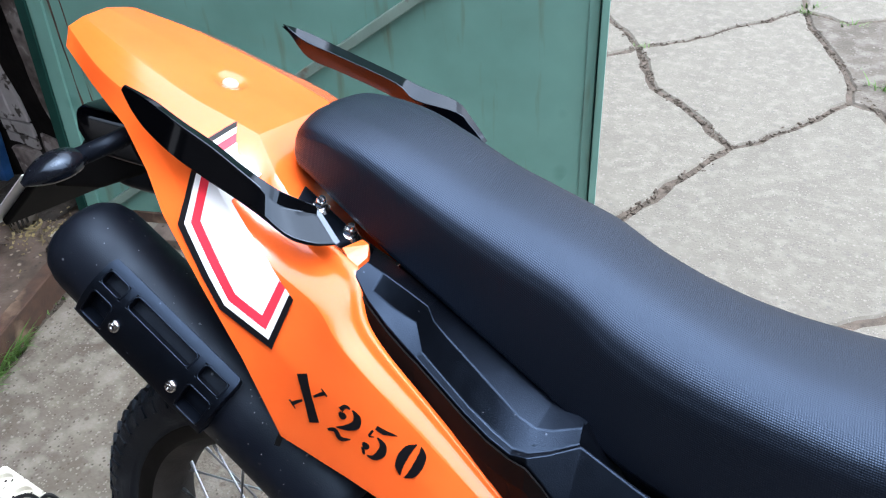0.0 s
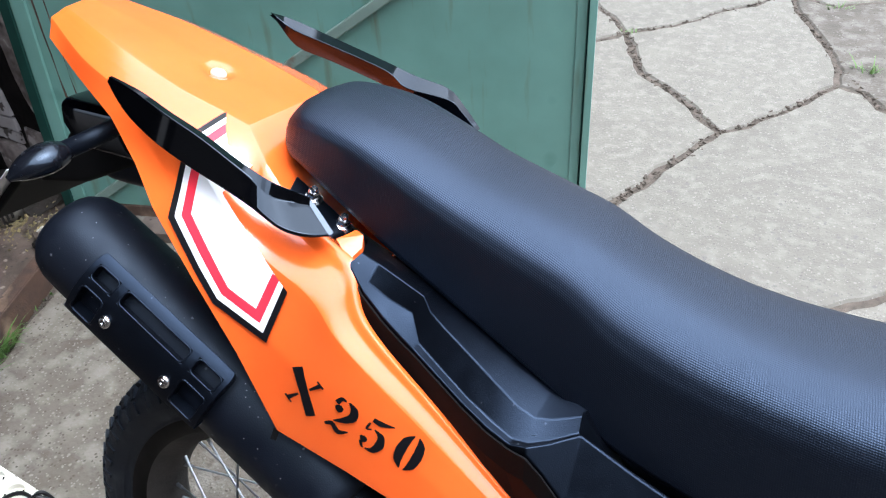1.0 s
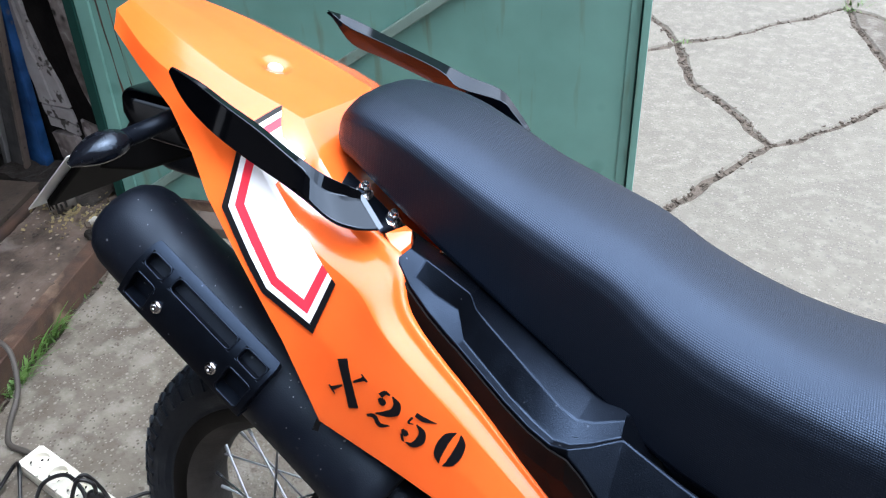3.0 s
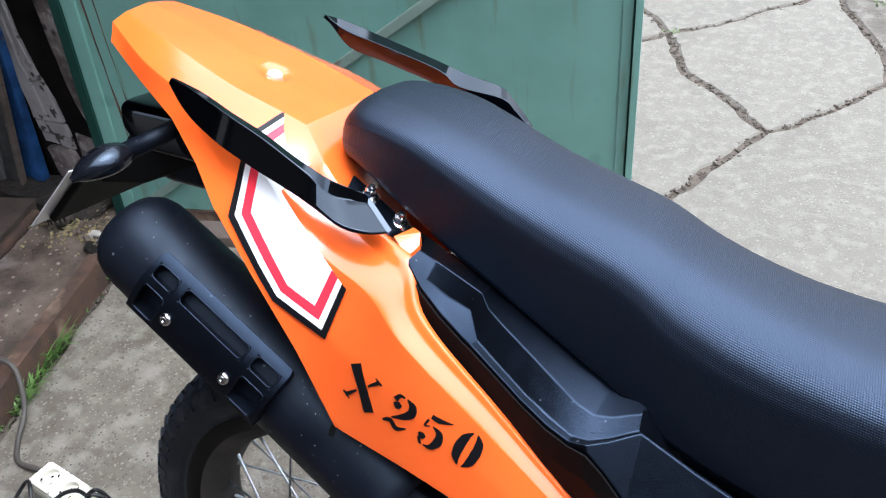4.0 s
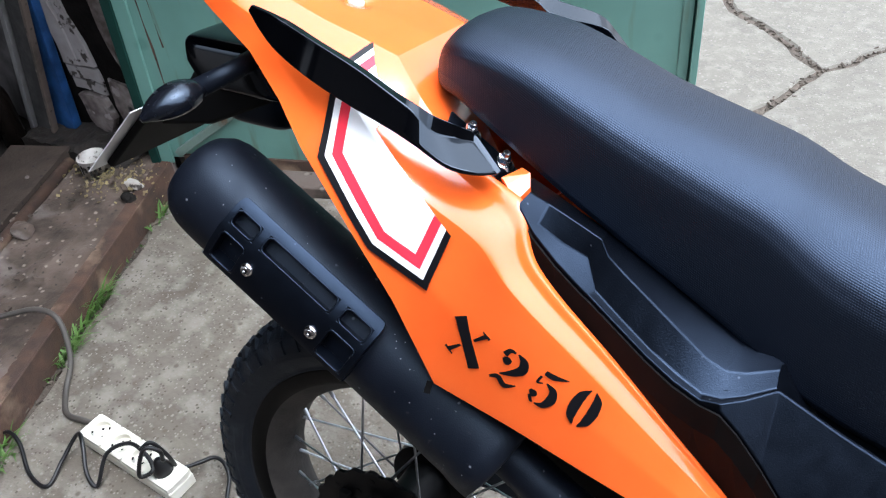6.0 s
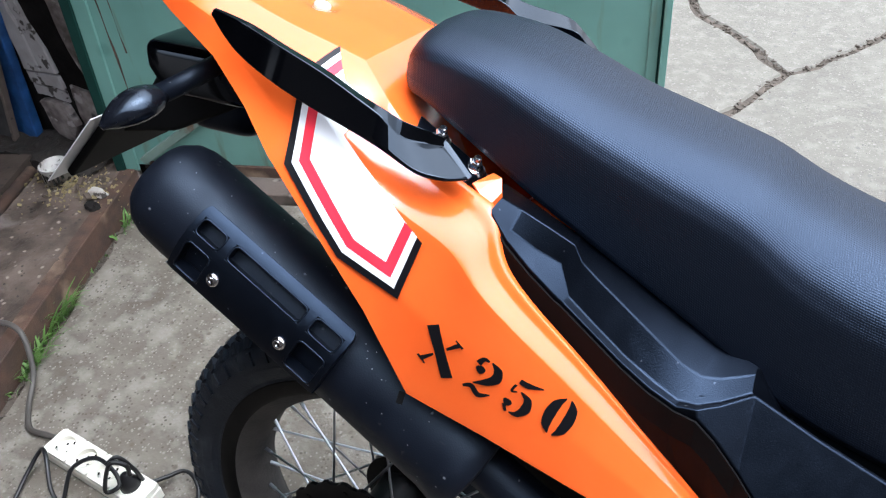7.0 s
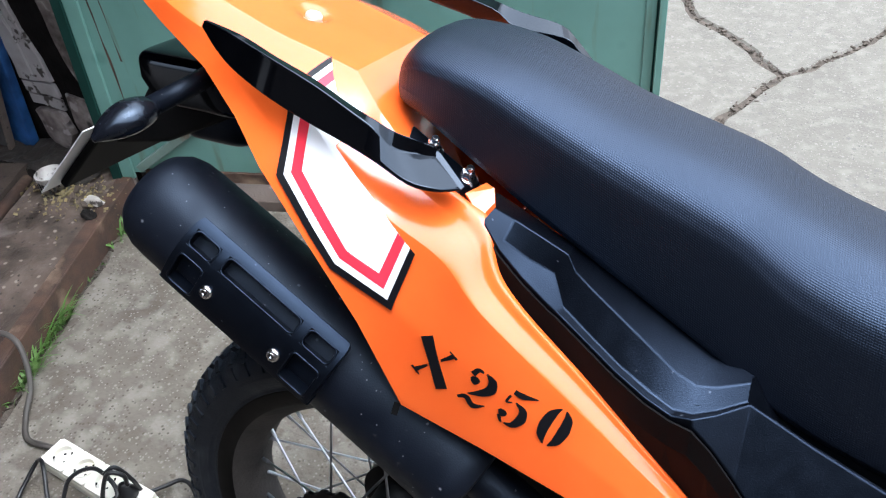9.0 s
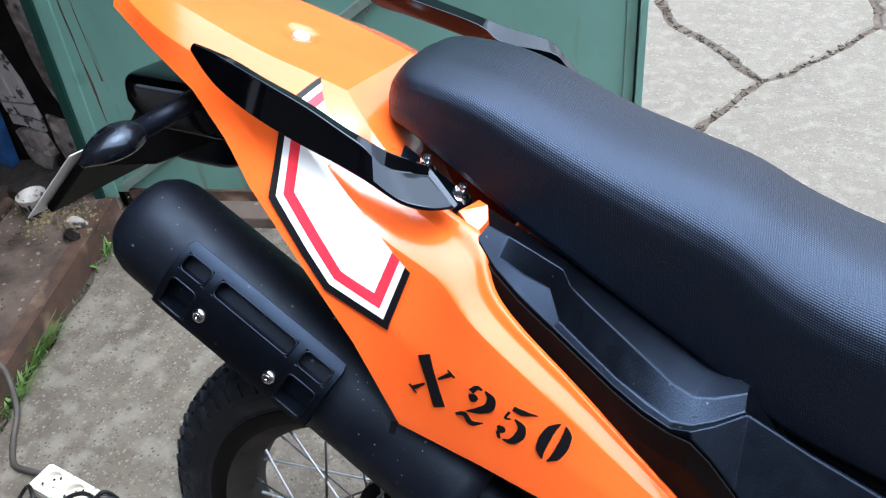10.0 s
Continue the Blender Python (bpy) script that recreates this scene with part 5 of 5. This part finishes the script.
for k, cx in enumerate(HOLES):
    bm = bmesh.new()
    x0 = 0.001 if k == 0 else (HOLES[k - 1] + cx) / 2
    x1 = LONG - 0.001 if k == 3 else (cx + HOLES[k + 1]) / 2
    n = 32
    ring = []
    for i in range(n):
        a = 2 * math.pi * i / n
        d = Vector((math.cos(a), math.sin(a)))
        f = min((x1 - cx) / d.x if d.x > 1e-6 else (x0 - cx) / d.x if d.x < -1e-6 else 9, (HALF - 0.001) / abs(d.y) if abs(d.y) > 1e-6 else 9)
        ring.append((cx + d.x * f, d.y * f))
    circle = lambda r, z: [Vector((cx + r * math.cos(2 * math.pi * i / n), r * math.sin(2 * math.pi * i / n), z)) for i in range(n)]
    vs = grid(bm, [[Vector((*p, TALL - 0.0118)) for p in ring], [Vector((*p, TALL)) for p in ring], circle(0.0222, TALL), circle(0.0216, TALL + 0.0012), circle(0.0200, TALL + 0.0008), circle(0.0196, TALL - 0.011)], closed=True)
    bm.faces.new(vs[-1])
    socket = part("socket", bm, WHITE_PLASTIC, strip, "round earthed socket")
    for dx, dy in ((0.0068, -0.0068), (-0.0068, 0.0068)):
        bm = bmesh.new()
        turned(bm, [(0.0028, 0), (0.0028, 0.0006)], Matrix.Translation((cx + dx, dy, TALL - 0.0109)), 12)
        part("pin_hole", bm, PIT, socket)
    for a in (45, 225):
        bm = bmesh.new()
        m = Matrix.Translation((cx, 0, TALL - 0.0109)) @ Matrix.Rotation(radians(a), 4, "Z")
        box(bm, (0.0155, -0.003, 0), (0.0192, 0.003, 0.0095), m)
        part("earth_clip", bm, CHROME, socket)
plug = tagged(new("mains_plug"), "black mains plug pushed into the power strip", "plug")
plug.matrix_world = strip.matrix_world @ Matrix.Translation((HOLES[3], 0, TALL - 0.009))
bm = bmesh.new()
turned(bm, [(0.0185, 0.0), (0.0185, 0.014), (0.0175, 0.020), (0.013, 0.028), (0.009, 0.040), (0.005, 0.044)], Matrix.Identity(4), 24)
part("body", bm, CABLE_BLACK, plug, "black moulded plug body", smooth=True, bevel=0.001)


def cable(points, r, mat, label, name="cable"):
    bm = bmesh.new()
    tube(bm, catmull(points, 8), r, 8, up=(0.05, 0.1, 1))
    return tagged(part(name, bm, mat, smooth=True), label, "cable")


cable([(-2.2, 0.15, 0.055), (-1.62, 0.33, 0.12), (-1.45, 0.295, 0.115), (-1.30, 0.22, 0.086), (-1.225, 0.158, 0.084), (-1.16, 0.185, 0.10), (-1.09, 0.222, 0.112), (-1.03, 0.225, 0.098), (-0.985, 0.185, 0.035), (-0.948, 0.125, 0.008), (-0.900, 0.085, 0.008), (-0.850, 0.085, 0.012), (-0.805, 0.088, 0.018)], 0.0062, CABLE_GREY, "grey rubber mains cable running out of the garage")
cable([(-1.35, 0.02, 0.082), (-1.12, -0.01, 0.09), (-1.05, -0.03, 0.06), (-1.005, -0.045, 0.006), (-0.985, -0.02, 0.012), (-0.950, -0.010, 0.030), (-0.91, -0.02, 0.024), (-0.85, -0.055, 0.006), (-0.795, -0.058, 0.006), (-0.805, -0.005, 0.018), (-0.80, 0.040, 0.045), (-0.765, 0.030, 0.060), (-0.725, -0.010, 0.030), (-0.70, -0.015, 0.010), (-0.70, 0.030, 0.055), (-0.66, 0.060, 0.075), (-0.61, 0.055, 0.072), (-0.585, 0.040, 0.060), (-0.60, 0.020, 0.060), (-0.59, 0.045, 0.115), (-0.57, 0.060, 0.105), (-0.569, 0.0585, 0.076)], 0.0042, CABLE_BLACK, "thin black cable looping to the plug")
cable([(-0.600, 0.045, 0.110), (-0.585, 0.062, 0.118), (-0.572, 0.072, 0.075), (-0.566, 0.078, 0.030), (-0.545, 0.105, 0.022), (-0.525, 0.130, 0.020), (-0.495, 0.126, 0.018), (-0.466, 0.098, 0.010), (-0.44, 0.03, 0.006), (-0.46, -0.10, 0.006), (-0.6, -0.22, 0.006), (-0.8, -0.30, 0.006)], 0.0042, CABLE_BLACK, "thin black cable lying on the concrete")


# ---- weeds along the threshold and in the cracks ----
def tuft(at, blades, size, seed, spread=0.05, along=None):
    rnd = random.Random(seed)
    bm = bmesh.new()
    for _ in range(blades):
        a = rnd.uniform(0, 2 * math.pi)
        off = Vector((rnd.gauss(0, spread), rnd.gauss(0, spread * 0.4), 0))
        if along:
            off = Vector(along) * rnd.gauss(0, spread) + Vector((-along[1], along[0], 0)) * rnd.gauss(0, 0.008)
        base = Vector(at) + off
        h = size * rnd.uniform(0.4, 1.15)
        lean = Vector((math.cos(a), math.sin(a), 0)) * h * rnd.uniform(0.4, 1.1)
        w = rnd.uniform(0.0018, 0.0058)
        side = Vector((-math.sin(a), math.cos(a), 0))
        rows = []
        for t in (0, 0.35, 0.7, 1.0):
            q = base + lean * t ** 1.6 + Vector((0, 0, h * (t - 0.35 * t * t)))
            rows.append([q - side * w * (1 - t * 0.92), q + side * w * (1 - t * 0.92)])
        grid(bm, rows)
    return tagged(part("grass_tuft", bm, GRASS), "green grass blades growing from a joint", "grass", kind="stuff")


kerb_way = (0.332, -0.943, 0)
tuft((-1.100, 0.355, -0.01), 95, 0.085, 1, 0.034, kerb_way)
tuft((-1.045, 0.225, -0.01), 90, 0.075, 2, 0.032, kerb_way)
tuft((-1.195, 0.680, -0.01), 34, 0.065, 3, 0.028, kerb_way)
tuft((-0.940, -0.055, -0.01), 40, 0.060, 4, 0.028, kerb_way)
tuft((-1.16, 0.53, -0.01), 14, 0.03, 5, 0.05, kerb_way)
for k, (x, y, s, n) in enumerate(((0.285, 3.245, 0.05, 26), (0.47, 3.17, 0.045, 18), (0.62, 2.62, 0.07, 30), (-0.255, 2.66, 0.035, 12), (0.30, 3.32, 0.05, 16))):
    tuft((x, y, -0.012), n, s, 20 + k, 0.028)

# crumbs, roots and dry stalks lying in the cracks and along the threshold's foot
bm = bmesh.new()
rnd = random.Random(8)
runs = ((J1, CA), (CA, CB), (CB, N1), (N1, CC), (CC, N2), (J1, LOW), (J1, CH), (CH, N3), (N2, CD), (CD, CE), (CE, CF), (CF, CG), (CG, N4), (N1, TL), (N1, TJ), (N2, RM), ((-1.20, 0.665), (-0.985, 0.04)))
for a, b in runs:
    length = (Vector(b) - Vector(a)).length
    for _ in range(int(length * 190)):
        t = rnd.random()
        x, y = a[0] + (b[0] - a[0]) * t + rnd.gauss(0, 0.011), a[1] + (b[1] - a[1]) * t + rnd.gauss(0, 0.011)
        l, w = rnd.uniform(0.002, 0.011), rnd.uniform(0.001, 0.0032)
        box(bm, (-l, -w, -w), (l, w, w), pose(x, y, -0.010 + rnd.uniform(0, 0.010), rnd.uniform(-30, 30), rnd.uniform(-25, 25), rnd.uniform(0, 360)))
tagged(part("crack_litter", bm, SOIL), "dry roots, crumbs and stalks in the cracks", "litter", kind="stuff")

# ---- the yard behind: unseen walls and eave added to cut light and reflections ----
# wall_5 is added behind the camera so black sides reflect something dark.
for name, lo, hi in (("wall_5", (-0.62, -1.75, -0.02), (7.0, -1.50, 3.0)), ("wall_6", (7.0, -1.75, -0.02), (7.3, 14.0, 2.2))):
    bm = bmesh.new()
    box(bm, lo, hi)
    tagged(part(name, bm, UNSEEN_DARK), "unseen dark wall added to close the yard and darken reflections", kind="structure")
# Garage front out of view, added to block sky light from the left.
bm = bmesh.new()
box(bm, (1.5, 0.02, -0.02), (2.42, 0.30, 2.6), KERB)
tagged(part("wall_7", bm, UNSEEN_DARK), "unseen garage front wall added to cut the side light", kind="structure")
# Upper wall out of view, added to darken the ground before the doorway.
for name, lo, hi in (("wall_8", (-0.6, 0.02, 2.1), (1.5, 0.30, 3.4)),):
    bm = bmesh.new()
    box(bm, lo, hi, KERB)
    tagged(part(name, bm, UNSEEN_DARK), "unseen wall added over the doorway to cut the sky light", kind="structure")
# Overhang out of view, added to keep sky light off the jamb and threshold.
bm = bmesh.new()
box(bm, (-0.6, -0.42, 2.30), (2.42, 0.30, 2.38), KERB)
tagged(part("eave", bm, UNSEEN_DARK), "unseen overhang added to shade the garage doorway", kind="structure")
